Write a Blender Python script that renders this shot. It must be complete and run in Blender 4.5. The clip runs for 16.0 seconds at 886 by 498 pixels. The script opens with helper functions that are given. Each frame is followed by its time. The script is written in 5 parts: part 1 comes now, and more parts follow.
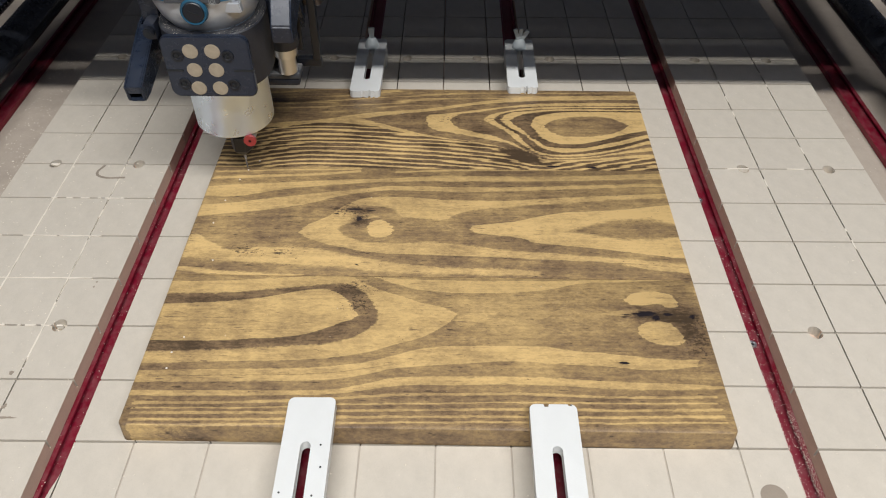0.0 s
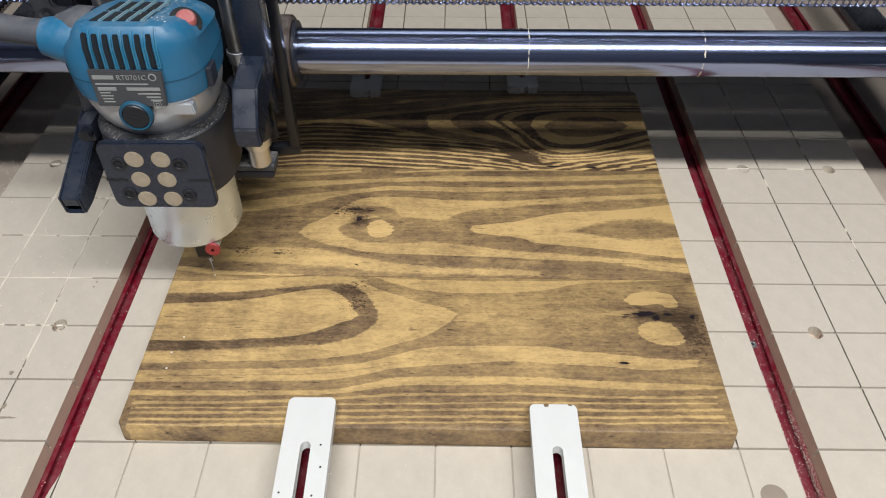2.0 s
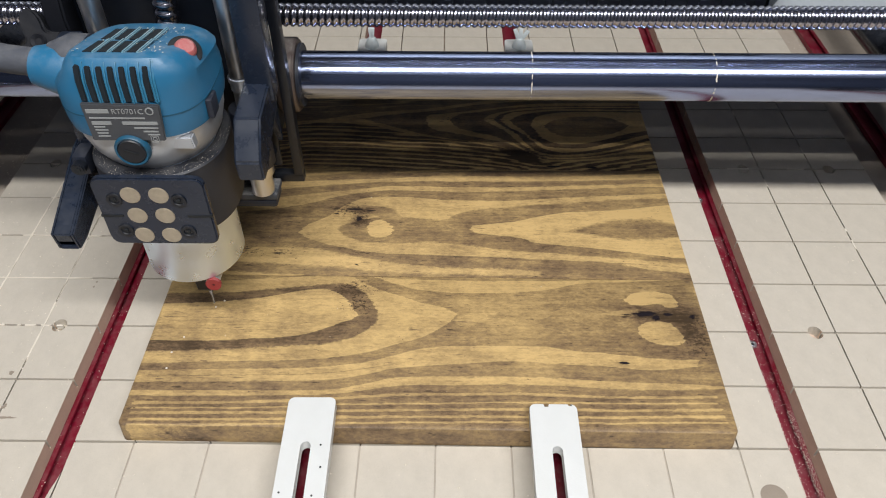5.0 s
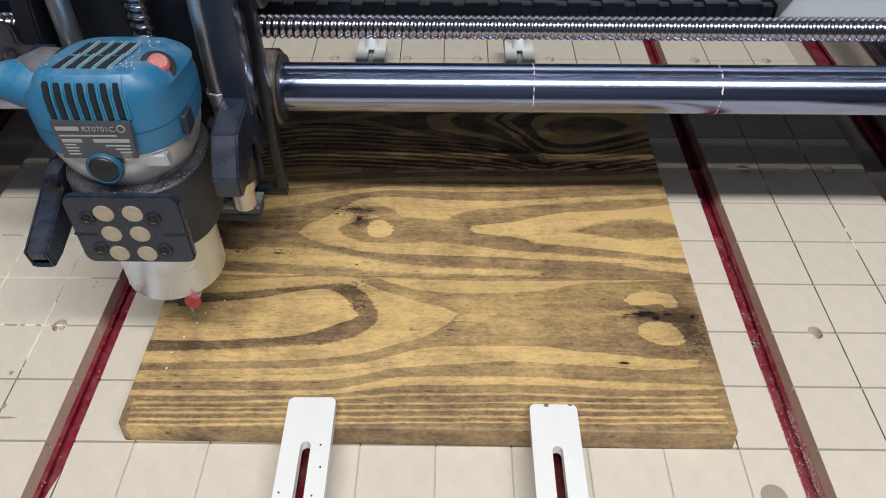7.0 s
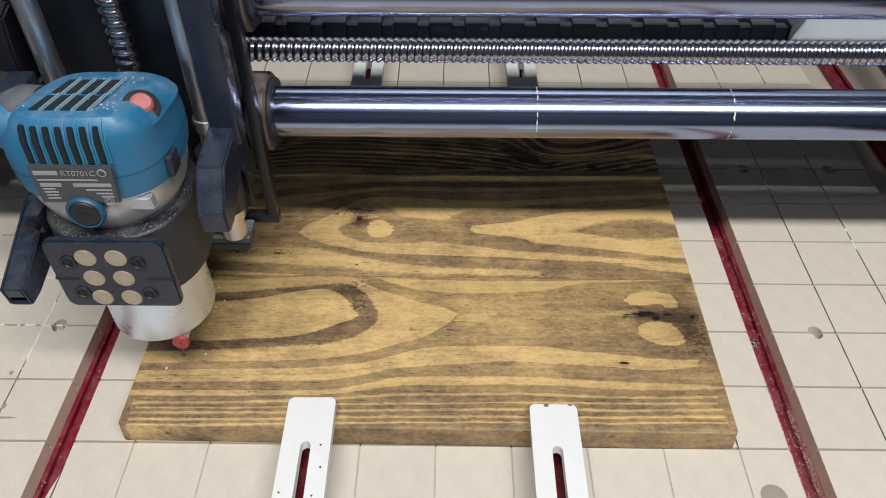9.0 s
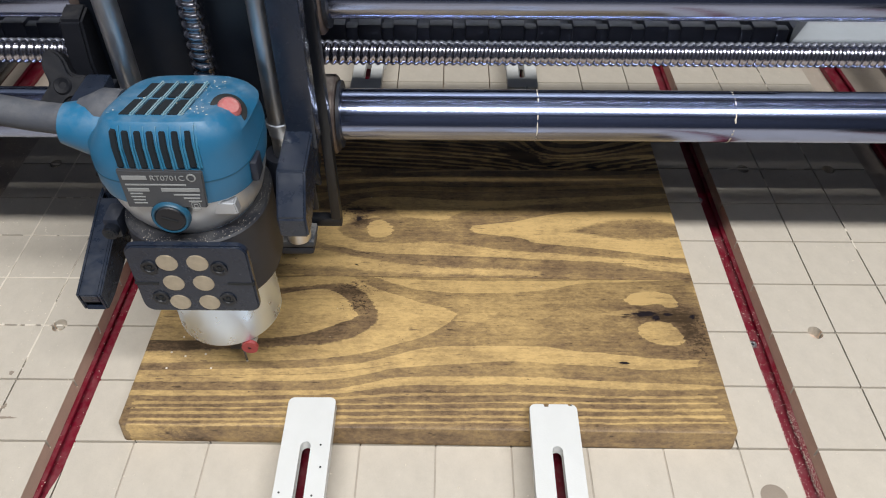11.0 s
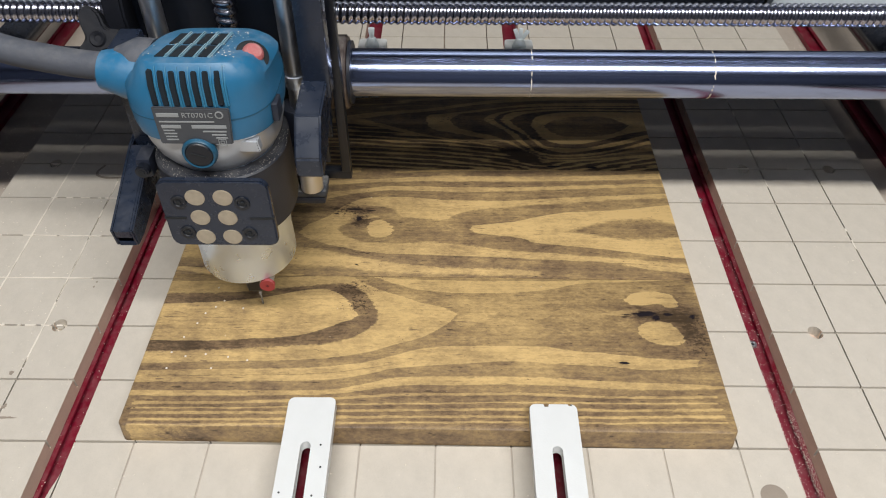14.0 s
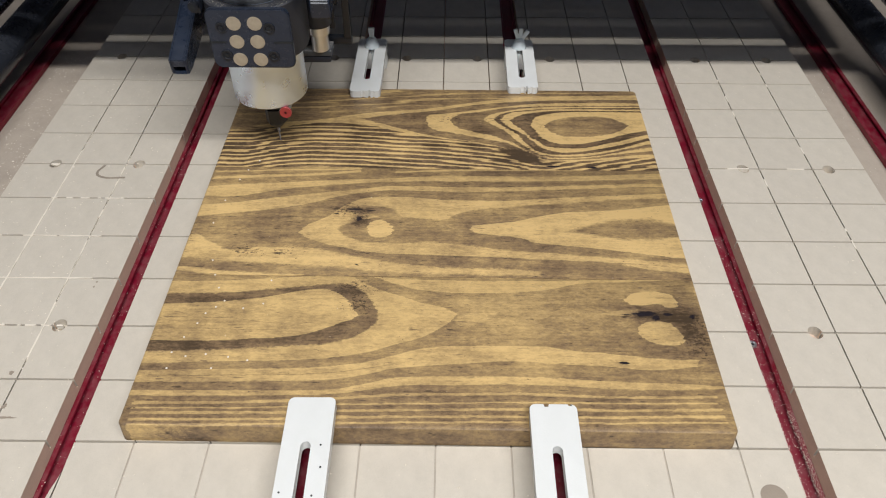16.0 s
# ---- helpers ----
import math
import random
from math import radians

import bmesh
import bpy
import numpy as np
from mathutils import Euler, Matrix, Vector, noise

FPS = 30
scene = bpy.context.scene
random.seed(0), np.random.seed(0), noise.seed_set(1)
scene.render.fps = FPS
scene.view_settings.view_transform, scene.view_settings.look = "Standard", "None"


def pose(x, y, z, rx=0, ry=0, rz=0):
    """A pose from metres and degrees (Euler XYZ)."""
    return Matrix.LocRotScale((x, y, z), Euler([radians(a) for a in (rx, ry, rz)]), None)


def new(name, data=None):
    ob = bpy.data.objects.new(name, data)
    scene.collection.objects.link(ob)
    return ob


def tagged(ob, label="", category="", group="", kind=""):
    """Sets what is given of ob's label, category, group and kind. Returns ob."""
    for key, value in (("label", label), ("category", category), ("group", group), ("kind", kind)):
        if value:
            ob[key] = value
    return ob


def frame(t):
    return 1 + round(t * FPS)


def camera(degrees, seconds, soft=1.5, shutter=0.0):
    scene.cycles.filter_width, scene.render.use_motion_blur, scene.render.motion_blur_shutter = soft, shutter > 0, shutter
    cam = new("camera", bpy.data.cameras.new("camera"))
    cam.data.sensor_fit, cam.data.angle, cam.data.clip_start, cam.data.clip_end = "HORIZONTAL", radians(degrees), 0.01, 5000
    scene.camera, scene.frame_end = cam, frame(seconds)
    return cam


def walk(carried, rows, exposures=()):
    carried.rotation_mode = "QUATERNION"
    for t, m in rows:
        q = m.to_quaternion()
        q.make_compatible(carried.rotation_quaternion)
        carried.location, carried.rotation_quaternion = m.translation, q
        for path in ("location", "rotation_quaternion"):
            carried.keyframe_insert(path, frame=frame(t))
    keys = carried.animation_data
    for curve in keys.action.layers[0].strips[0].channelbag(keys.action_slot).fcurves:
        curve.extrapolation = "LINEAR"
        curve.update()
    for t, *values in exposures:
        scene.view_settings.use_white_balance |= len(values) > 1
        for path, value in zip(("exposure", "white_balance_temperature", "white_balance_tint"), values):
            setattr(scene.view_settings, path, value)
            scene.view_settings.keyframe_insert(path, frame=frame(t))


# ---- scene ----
cam = camera(60.79, 16.0, 1.1)
EYE = pose(0.3132, -0.2742, 0.4479, 46.05, 0, 0.71)
walk(cam, [(0.0, EYE), (16.0, EYE)])

# ---- light: ceiling battens, added uplights, unseen grey room ----
world = bpy.data.worlds.new("workshop_air")
scene.world = world
world.use_nodes = True
world.node_tree.nodes["Background"].inputs[0].default_value = (0.80, 0.88, 1.0, 1)
world.node_tree.nodes["Background"].inputs[1].default_value = 0.04
scene.view_settings.exposure = 0.0


def tube_light(x, y, z, length, width, watts, colour=(1.0, 0.985, 0.96), tip=0):
    data = bpy.data.lights.new("ceiling_tube", "AREA")
    data.shape, data.size, data.size_y, data.energy, data.color = "RECTANGLE", length, width, watts, colour
    ob = new("ceiling_tube", data)
    ob.matrix_world = pose(x, y, z, tip)
    return ob


tube_light(0.60, -0.98, 2.14, 2.4, 0.16, 99)
tube_light(0.60, -1.45, 2.14, 2.4, 0.06, 5)
# very weak extra tube, added for highlights on the rails
tube_light(0.60, -2.1, 2.14, 2.4, 0.09, 0.4)
# upward fill lamps, added to brighten the ceiling that the rails reflect
tube_light(0.60, -0.98, 2.06, 2.4, 0.16, 6, (0.84, 0.90, 1.0), 180)
tube_light(0.60, -1.45, 2.06, 2.4, 0.16, 6, (0.84, 0.90, 1.0), 180)


# ---- node helpers ----
class Nodes:
    """Short names for the shader nodes of one material."""

    def __init__(self, name):
        self.mat = bpy.data.materials.new(name)
        self.mat.use_nodes = True
        self.tree = self.mat.node_tree
        self.bsdf = self.tree.nodes["Principled BSDF"]
        self.coord = self.add("ShaderNodeTexCoord").outputs["Object"]

    def add(self, kind):
        return self.tree.nodes.new(kind)

    def put(self, socket, value):
        if hasattr(value, "is_output"):
            self.tree.links.new(value, socket)
        else:
            socket.default_value = value

    def math(self, op, a, b=0.0, clamp=False):
        n = self.add("ShaderNodeMath")
        n.operation, n.use_clamp = op, clamp
        self.put(n.inputs[0], a)
        self.put(n.inputs[1], b)
        return n.outputs[0]

    def vmath(self, op, a, b=(0, 0, 0)):
        n = self.add("ShaderNodeVectorMath")
        n.operation = op
        self.put(n.inputs[0], a)
        self.put(n.inputs[1], b)
        return n

    def noise(self, scale, detail=3.0, stretch=(1, 1, 1), rough=0.55, shift=(0, 0, 0), distortion=0.0):
        n = self.add("ShaderNodeTexNoise")
        v = self.vmath("MULTIPLY", self.vmath("ADD", self.coord, shift).outputs[0], stretch).outputs[0]
        self.put(n.inputs["Vector"], v)
        n.inputs["Scale"].default_value, n.inputs["Detail"].default_value = scale, detail
        n.inputs["Roughness"].default_value, n.inputs["Distortion"].default_value = rough, distortion
        return n.outputs["Fac"]

    def ramp(self, fac, stops, ease="LINEAR"):
        n = self.add("ShaderNodeValToRGB")
        self.put(n.inputs[0], fac)
        r = n.color_ramp
        r.interpolation = ease
        while len(r.elements) < len(stops):
            r.elements.new(0.5)
        for e, (p, c) in zip(r.elements, stops):
            e.position = p
            e.color = (c, c, c, 1) if not hasattr(c, "__len__") else (*c, 1)
        return n.outputs[0]

    def mix(self, fac, a, b, kind="MIX"):
        n = self.add("ShaderNodeMix")
        n.data_type, n.blend_type = "RGBA", kind
        self.put(n.inputs[0], fac)
        self.put(n.inputs[6], a if hasattr(a, "is_output") else (*a, 1))
        self.put(n.inputs[7], b if hasattr(b, "is_output") else (*b, 1))
        return n.outputs[2]

    def bump(self, height, strength=0.2, distance=0.001):
        n = self.add("ShaderNodeBump")
        n.inputs["Strength"].default_value, n.inputs["Distance"].default_value = strength, distance
        self.put(n.inputs["Height"], height)
        self.tree.links.new(n.outputs[0], self.bsdf.inputs["Normal"])

    def rough(self, value):
        self.put(self.bsdf.inputs["Roughness"], value)

    def colour(self, value):
        self.put(self.bsdf.inputs["Base Color"], value)


def scaled(c, k):
    return tuple(min(1, v * k) for v in c)


def plain(name, col, rough=0.5, metal=0.0, var=0.2, grain=600, blot=25, bump=0.1, dust=0.0, coat=0.0):
    """A paint, plastic or metal with blotches, fine grain and, where asked, settled wood dust."""
    m = Nodes(name)
    a = m.mix(m.noise(blot, 4), scaled(col, 1 - var), scaled(col, 1 + var))
    fine = m.noise(grain, 2)
    a = m.mix(m.math("MULTIPLY", fine, var), a, scaled(col, 0.75))
    if dust:
        geo = m.add("ShaderNodeNewGeometry")
        up = m.add("ShaderNodeSeparateXYZ")
        m.put(up.inputs[0], geo.outputs["Normal"])
        lay = m.math("MULTIPLY", m.ramp(up.outputs[2], [(0.2, 0.1), (0.95, 1.0)]), m.ramp(m.noise(90, 6, rough=0.7), [(0.42, 0.0), (0.72, 1.0)]))
        a = m.mix(m.math("MULTIPLY", lay, dust, True), a, (0.47, 0.45, 0.42))
        m.rough(m.math("ADD", rough, m.math("MULTIPLY", lay, 0.3), True))
    else:
        m.rough(m.ramp(m.noise(blot * 3, 4), [(0.3, max(0.0, rough - 0.07)), (0.7, min(1.0, rough + 0.07))]))
    m.colour(a)
    m.bsdf.inputs["Metallic"].default_value = metal
    m.bsdf.inputs["Coat Weight"].default_value = coat
    if bump:
        m.bump(fine, bump, 0.0005)
    return m.mat


def brushed(name, col, rough=0.3, axis="ring", var=0.12):
    """Machined metal with fine turning marks."""
    m = Nodes(name)
    stretch = {"ring": (4, 4, 1500), "long": (4, 900, 900), "flat": (900, 4, 4)}[axis]
    lines = m.noise(1.0, 4, stretch)
    m.colour(m.mix(m.noise(30, 4), scaled(col, 1 - var), col))
    m.rough(m.ramp(lines, [(0.3, rough * 0.7), (0.7, min(1, rough * 1.3))]))
    m.bsdf.inputs["Metallic"].default_value = 1.0
    m.bump(lines, 0.04, 0.0003)
    return m.mat


def mdf_material(name, col):
    m = Nodes(name)
    info = m.add("ShaderNodeObjectInfo")
    base = m.mix(m.noise(9, 5, rough=0.6), scaled(col, 0.88), scaled(col, 1.06))
    base = m.mix(m.ramp(info.outputs["Random"], [(0, 0.0), (1, 0.35)]), base, scaled(col, 0.86))
    speck = m.noise(1500, 2)
    base = m.mix(m.ramp(speck, [(0.55, 0.0), (0.75, 0.3)]), base, scaled(col, 0.55))
    fibres = m.ramp(m.noise(70, 6, (1, 0.8, 1), rough=0.75), [(0.3, 0.72), (0.6, 1.0)])
    base = m.mix(0.35, base, fibres, "MULTIPLY")
    m.colour(m.mix(m.ramp(m.noise(14, 6, shift=(3, 1, 0), rough=0.7), [(0.52, 0.0), (0.72, 0.45)]), base, scaled(col, 0.6)))
    m.rough(0.6)
    m.bump(speck, 0.12, 0.0004)
    return m.mat


class Grain(Nodes):
    """Stained pine. The figure is laid down field over field: each field is the wood between two growth lines."""

    def set_out(self, seed, ground):
        self.seed = seed
        sep = self.add("ShaderNodeSeparateXYZ")
        self.put(sep.inputs[0], self.coord)
        self.jag = self.math("SUBTRACT", self.noise(1.0, 5, (70, 420, 90), rough=0.75, shift=(0, seed, 0)), 0.5)
        self.speck = self.math("SUBTRACT", self.noise(1.0, 4, (230, 420, 200), rough=0.75, shift=(seed, 0, 1)), 0.5)
        sway = self.math("SUBTRACT", self.noise(1.0, 3, (24, 40, 20), shift=(seed, 0.3, 0)), 0.5)
        self.x = self.math("ADD", sep.outputs[0], self.math("ADD", self.math("MULTIPLY", sway, 0.006), self.math("MULTIPLY", self.jag, 0.010)))
        self.y = self.math("ADD", sep.outputs[1], self.math("ADD", self.math("MULTIPLY", sway, 0.0024), self.math("MULTIPLY", self.jag, 0.0022)))
        self.u = self.math("DIVIDE", self.math("ADD", self.x, 0.21), 0.42, True)
        self.tone = ground
        return self

    def curve(self, points):
        """y of a growth line at every x."""
        n = self.add("ShaderNodeFloatCurve")
        self.put(n.inputs["Value"], self.u)
        c = n.mapping.curves[0]
        spots = sorted(((x + 0.21) / 0.42, (y + 0.24) / 0.48) for x, y in points)
        c.points[0].location, c.points[1].location = spots[0], spots[-1]
        for s in spots[1:-1]:
            c.points.new(*s)
        for p in c.points:
            p.handle_type = "AUTO_CLAMPED"
        n.mapping.extend = "HORIZONTAL"
        n.mapping.update()
        return self.math("SUBTRACT", self.math("MULTIPLY", n.outputs[0], 0.48), 0.24)

    def lay(self, depth, tone, soft):
        n = self.add("ShaderNodeMapRange")
        n.interpolation_type = "SMOOTHSTEP"
        self.put(n.inputs[0], depth)
        n.inputs[1].default_value, n.inputs[2].default_value = 0.0001, 0.0001 + soft
        mix = self.add("ShaderNodeMix")
        self.put(mix.inputs[0], n.outputs[0])
        self.put(mix.inputs[2], self.tone)
        self.put(mix.inputs[3], tone)
        self.tone = mix.outputs[0]

    def field(self, tone, upper, lower, ragged=0.0, soft=0.0004):
        """Wood of one tone between two growth lines, with a ragged rim."""
        depth = self.math("MINIMUM", self.math("SUBTRACT", self.curve(upper), self.y), self.math("SUBTRACT", self.y, self.curve(lower)))
        if ragged:
            depth = self.math("ADD", depth, self.math("MULTIPLY", self.speck, ragged))
        first, last = min(upper[0][0], lower[0][0]), max(upper[-1][0], lower[-1][0])
        if first > -0.165:
            depth = self.math("MINIMUM", depth, self.math("SUBTRACT", self.x, first))
        if last < 0.196:
            depth = self.math("MINIMUM", depth, self.math("SUBTRACT", last, self.x))
        self.lay(depth, tone, soft)

    def line(self, tone, points, width, width_end):
        """A single growth line that thins along x and breaks up a little."""
        side = self.math("ABSOLUTE", self.math("SUBTRACT", self.y, self.curve(points)))
        half = self.math("ADD", self.math("MULTIPLY", self.u, (width_end - width) / 2), width / 2)
        depth = self.math("ADD", self.math("SUBTRACT", half, side), self.math("MULTIPLY", self.speck, 0.0012))
        depth = self.math("MINIMUM", depth, self.math("SUBTRACT", self.x, points[0][0]))
        depth = self.math("MINIMUM", depth, self.math("SUBTRACT", points[-1][0], self.x))
        self.lay(depth, tone, 0.0005)

    def rings(self, points, upper, lower, pitch, pale, dark, share):
        """Many thin rings that follow one growth line, between two limits of distance from it."""
        v = self.math("SUBTRACT", self.y, self.curve(points))
        wob = self.math("MULTIPLY", self.math("SUBTRACT", self.noise(1.0, 3, (5, 150, 20), shift=(4, self.seed, 0)), 0.5), 1.6)
        turn = self.math("FRACT", self.math("ADD", self.math("DIVIDE", v, pitch), wob))
        tone = self.ramp(turn, [(0.0, dark), (0.08, pale), (share, pale), (share + 0.16, dark), (1.0, dark)])
        inside = self.math("MINIMUM", self.math("SUBTRACT", upper, v), self.math("SUBTRACT", v, lower))
        self.lay(inside, tone, 0.003)

    def blob(self, x, y, sx, sy):
        p = self.add("ShaderNodeCombineXYZ")
        self.put(p.inputs[0], self.x)
        self.put(p.inputs[1], self.y)
        v = self.vmath("MULTIPLY", self.vmath("SUBTRACT", p.outputs[0], (x, y, 0)).outputs[0], (1 / sx, 1 / sy, 0)).outputs[0]
        d = self.vmath("DOT_PRODUCT", v, v).outputs["Value"]
        return self.math("POWER", 0.3679, d)

    def finish(self, patches, knots, flecked, light=(0.495, 0.340, 0.146), dark=(0.172, 0.112, 0.062)):
        def spread(fac, k):
            return self.math("MULTIPLY", self.math("SUBTRACT", fac, 0.5), k)

        streak = self.noise(1.0, 5, (13, 520, 100), rough=0.72, shift=(self.seed, 0, 0))
        vein = self.noise(1.0, 4, (9, 170, 60), rough=0.6, shift=(0, self.seed, 2))
        pores = self.ramp(self.noise(1.0, 3, (60, 1100, 300), rough=0.7), [(0.62, 0.0), (0.70, 1.0)])
        dashes = self.ramp(self.noise(1.0, 2, (75, 620, 200), rough=0.5, shift=(self.seed, 3, 0)), [(0.665, 0.0), (0.72, 1.0)])
        blot = self.noise(1.0, 6, (16, 40, 30), rough=0.72, shift=(0, 0, self.seed))
        mottle = self.noise(1.0, 6, (260, 520, 300), rough=0.8, shift=(self.seed, 1, 0))
        smudge = self.noise(1.0, 5, (110, 260, 90), rough=0.72, shift=(self.seed, 7, 0))
        wash = self.noise(1.0, 3, (42, 9, 20), shift=(2, self.seed, 0))
        tone = self.tone
        for x, y, sx, sy, a in patches:
            tone = self.math("ADD", tone, self.math("MULTIPLY", self.blob(x, y, sx, sy), a))
        for fac, k in ((streak, 0.30), (vein, 0.40), (wash, 0.50), (mottle, 0.90), (smudge, 0.55), (blot, 1.10)):
            tone = self.math("ADD", tone, spread(fac, k))
        grit = self.noise(1.0, 3, (330, 620, 300), rough=0.65, shift=(self.seed, 5, 0))
        for x, y, sx, sy in flecked:
            near = self.math("MULTIPLY", self.blob(x, y, sx, sy), 0.20)
            tone = self.math("ADD", tone, self.math("MULTIPLY", self.ramp(self.math("ADD", grit, near), [(0.70, 0.0), (0.76, 1.0)]), 0.5))
        tone = self.math("ADD", tone, self.math("MULTIPLY", pores, 0.09))
        tone = self.math("ADD", tone, self.math("MULTIPLY", dashes, 0.36), True)
        mid = tuple(0.5 * a + 0.5 * b for a, b in zip(light, dark))
        col = self.ramp(tone, [(0.0, scaled(light, 1.22)), (0.20, light), (0.48, scaled(mid, 0.92)), (0.74, dark), (1.0, scaled(dark, 0.36))])
        for x, y, rx, ry in knots:
            ragged = self.math("ADD", self.blob(x, y, rx, ry), self.math("ADD", self.math("MULTIPLY", self.jag, 1.0), self.math("MULTIPLY", self.speck, 0.7)))
            col = self.mix(self.ramp(ragged, [(0.45, 0.0), (0.62, 1.0)]), col, (0.016, 0.012, 0.015))
        self.colour(col)
        self.rough(self.ramp(streak, [(0.3, 0.36), (0.7, 0.55)]))
        self.bsdf.inputs["Specular IOR Level"].default_value = 0.4
        self.bump(self.math("ADD", self.math("MULTIPLY", streak, 0.6), self.math("MULTIPLY", self.math("ADD", pores, dashes), -0.5)), 0.35, 0.0005)
        return self.mat


def front_plank_wood():
    m = Grain("stained_pine_front").set_out(1.3, 0.53)
    m.field(0.21, [(-0.2015, -0.0752), (-0.1618, -0.0739), (-0.1180, -0.0700), (-0.0827, -0.0669), (-0.0646, -0.0685), (-0.0459, -0.0791), (-0.0279, -0.0860), (-0.0058, -0.0950), (0.0094, -0.0999), (0.0205, -0.1059)],
            [(-0.1987, -0.1557), (-0.1439, -0.1533), (-0.1041, -0.1516), (-0.0643, -0.1479), (-0.0445, -0.1435), (-0.0247, -0.1359), (-0.0046, -0.1282), (0.0118, -0.1166), (0.0205, -0.1059)], 0.0012, 0.0004)
    m.field(0.70, [(-0.2068, -0.0879), (-0.1591, -0.0859), (-0.1162, -0.0804), (-0.0903, -0.0769), (-0.0728, -0.0754), (-0.0544, -0.0823), (-0.0436, -0.0962), (-0.0391, -0.1092)],
            [(-0.2004, -0.1461), (-0.1462, -0.1432), (-0.1060, -0.1399), (-0.0659, -0.1345), (-0.0502, -0.1268), (-0.0418, -0.1175), (-0.0391, -0.1092)], 0.0060, 0.0020)
    m.field(0.19, [(-0.2058, -0.0990), (-0.1781, -0.0974), (-0.1358, -0.0926), (-0.1150, -0.0875), (-0.0982, -0.0830), (-0.0852, -0.0816), (-0.0724, -0.0862), (-0.0625, -0.0965), (-0.0553, -0.1089)],
            [(-0.2079, -0.1349), (-0.1686, -0.1352), (-0.1280, -0.1324), (-0.0996, -0.1293), (-0.0836, -0.1247), (-0.0679, -0.1169), (-0.0583, -0.1123), (-0.0553, -0.1089)], 0.0014, 0.0004)
    m.line(0.48, [(-0.2000, -0.1120), (-0.1531, -0.1123), (-0.1183, -0.1172), (-0.0849, -0.1155)], 0.0012, 0.0006)
    m.line(0.46, [(-0.1760, -0.1226), (-0.1296, -0.1239), (-0.0925, -0.1211)], 0.0010, 0.0010)
    m.line(0.42, [(-0.1296, -0.1023), (-0.1052, -0.0944), (-0.0795, -0.0916)], 0.0009, 0.0009)
    m.field(0.21, [(-0.0513, -0.0676), (-0.0289, -0.0697), (0.0156, -0.0708), (0.0599, -0.0706), (0.1042, -0.0699), (0.1488, -0.0673), (0.2004, -0.0639)],
            [(-0.0513, -0.0676), (-0.0285, -0.0758), (-0.0062, -0.0821), (0.0288, -0.0844), (0.0680, -0.0832), (0.0945, -0.0791), (0.1126, -0.0740), (0.1482, -0.0709), (0.1994, -0.0682)], 0.0010, 0.0004)
    m.field(0.34, [(0.0151, -0.1116), (0.0244, -0.1058), (0.0414, -0.1022), (0.0555, -0.1008)],
            [(0.0151, -0.1116), (0.0222, -0.1180), (0.0369, -0.1156), (0.0555, -0.1014)], 0.0040, 0.0030)
    m.field(0.45, [(0.0209, -0.0899), (0.0505, -0.0858), (0.0854, -0.0840), (0.1201, -0.0846)],
            [(0.0209, -0.0910), (0.0503, -0.0917), (0.0849, -0.0899), (0.1199, -0.0858)], 0.0040, 0.0030)
    m.field(0.21, [(-0.2017, -0.1617), (-0.1426, -0.1592), (-0.1030, -0.1580), (-0.0635, -0.1549), (-0.0438, -0.1515), (-0.0242, -0.1451), (-0.0042, -0.1386), (0.0365, -0.1359), (0.0773, -0.1357), (0.0974, -0.1379), (0.1373, -0.1424), (0.1570, -0.1445), (0.1907, -0.1465)],
            [(-0.1985, -0.1723), (-0.1400, -0.1708), (-0.1010, -0.1696), (-0.0621, -0.1670), (-0.0428, -0.1628), (-0.0234, -0.1576), (0.0163, -0.1535), (0.0563, -0.1503), (0.0961, -0.1516), (0.1355, -0.1544), (0.1550, -0.1560), (0.1893, -0.1525)], 0.0010, 0.0004)
    m.field(0.21, [(-0.2005, -0.1784), (-0.1385, -0.1774), (-0.0998, -0.1767), (-0.0612, -0.1746), (-0.0422, -0.1700), (-0.0229, -0.1649), (0.0164, -0.1633), (0.0557, -0.1626), (0.0949, -0.1638), (0.1337, -0.1660), (0.1725, -0.1668), (0.1992, -0.1687)],
            [(-0.1989, -0.1835), (-0.1374, -0.1824), (-0.0990, -0.1813), (-0.0606, -0.1793), (-0.0416, -0.1761), (-0.0225, -0.1725), (0.0164, -0.1709), (0.0554, -0.1702), (0.0942, -0.1705), (0.1327, -0.1727), (0.1713, -0.1725), (0.1986, -0.1715)], 0.0010, 0.0004)
    m.line(0.20, [(-0.1991, -0.1890), (-0.1362, -0.1875), (-0.0983, -0.1854), (-0.0602, -0.1829), (-0.0220, -0.1795), (0.0550, -0.1777), (0.0935, -0.1780), (0.1317, -0.1792), (0.1971, -0.1776)], 0.0032, 0.0026)
    m.line(0.20, [(-0.1997, -0.1931), (-0.1352, -0.1920), (-0.0974, -0.1904), (-0.0596, -0.1880), (-0.0216, -0.1868), (0.0547, -0.1842), (0.0929, -0.1840), (0.1309, -0.1842), (0.1978, -0.1826)], 0.0019, 0.0019)
    m.line(0.20, [(-0.1992, -0.1971), (-0.1344, -0.1955), (-0.0967, -0.1949), (-0.0590, -0.1933), (-0.0213, -0.1918), (0.0545, -0.1900), (0.0924, -0.1894), (0.1301, -0.1896), (0.1983, -0.1880)], 0.0027, 0.0027)
    m.line(0.20, [(-0.1988, -0.2019), (-0.1332, -0.2008), (-0.0958, -0.1997), (-0.0584, -0.1982), (-0.0209, -0.1971), (0.0542, -0.1958), (0.0918, -0.1952), (0.1293, -0.1949), (0.1989, -0.1933)], 0.0027, 0.0027)
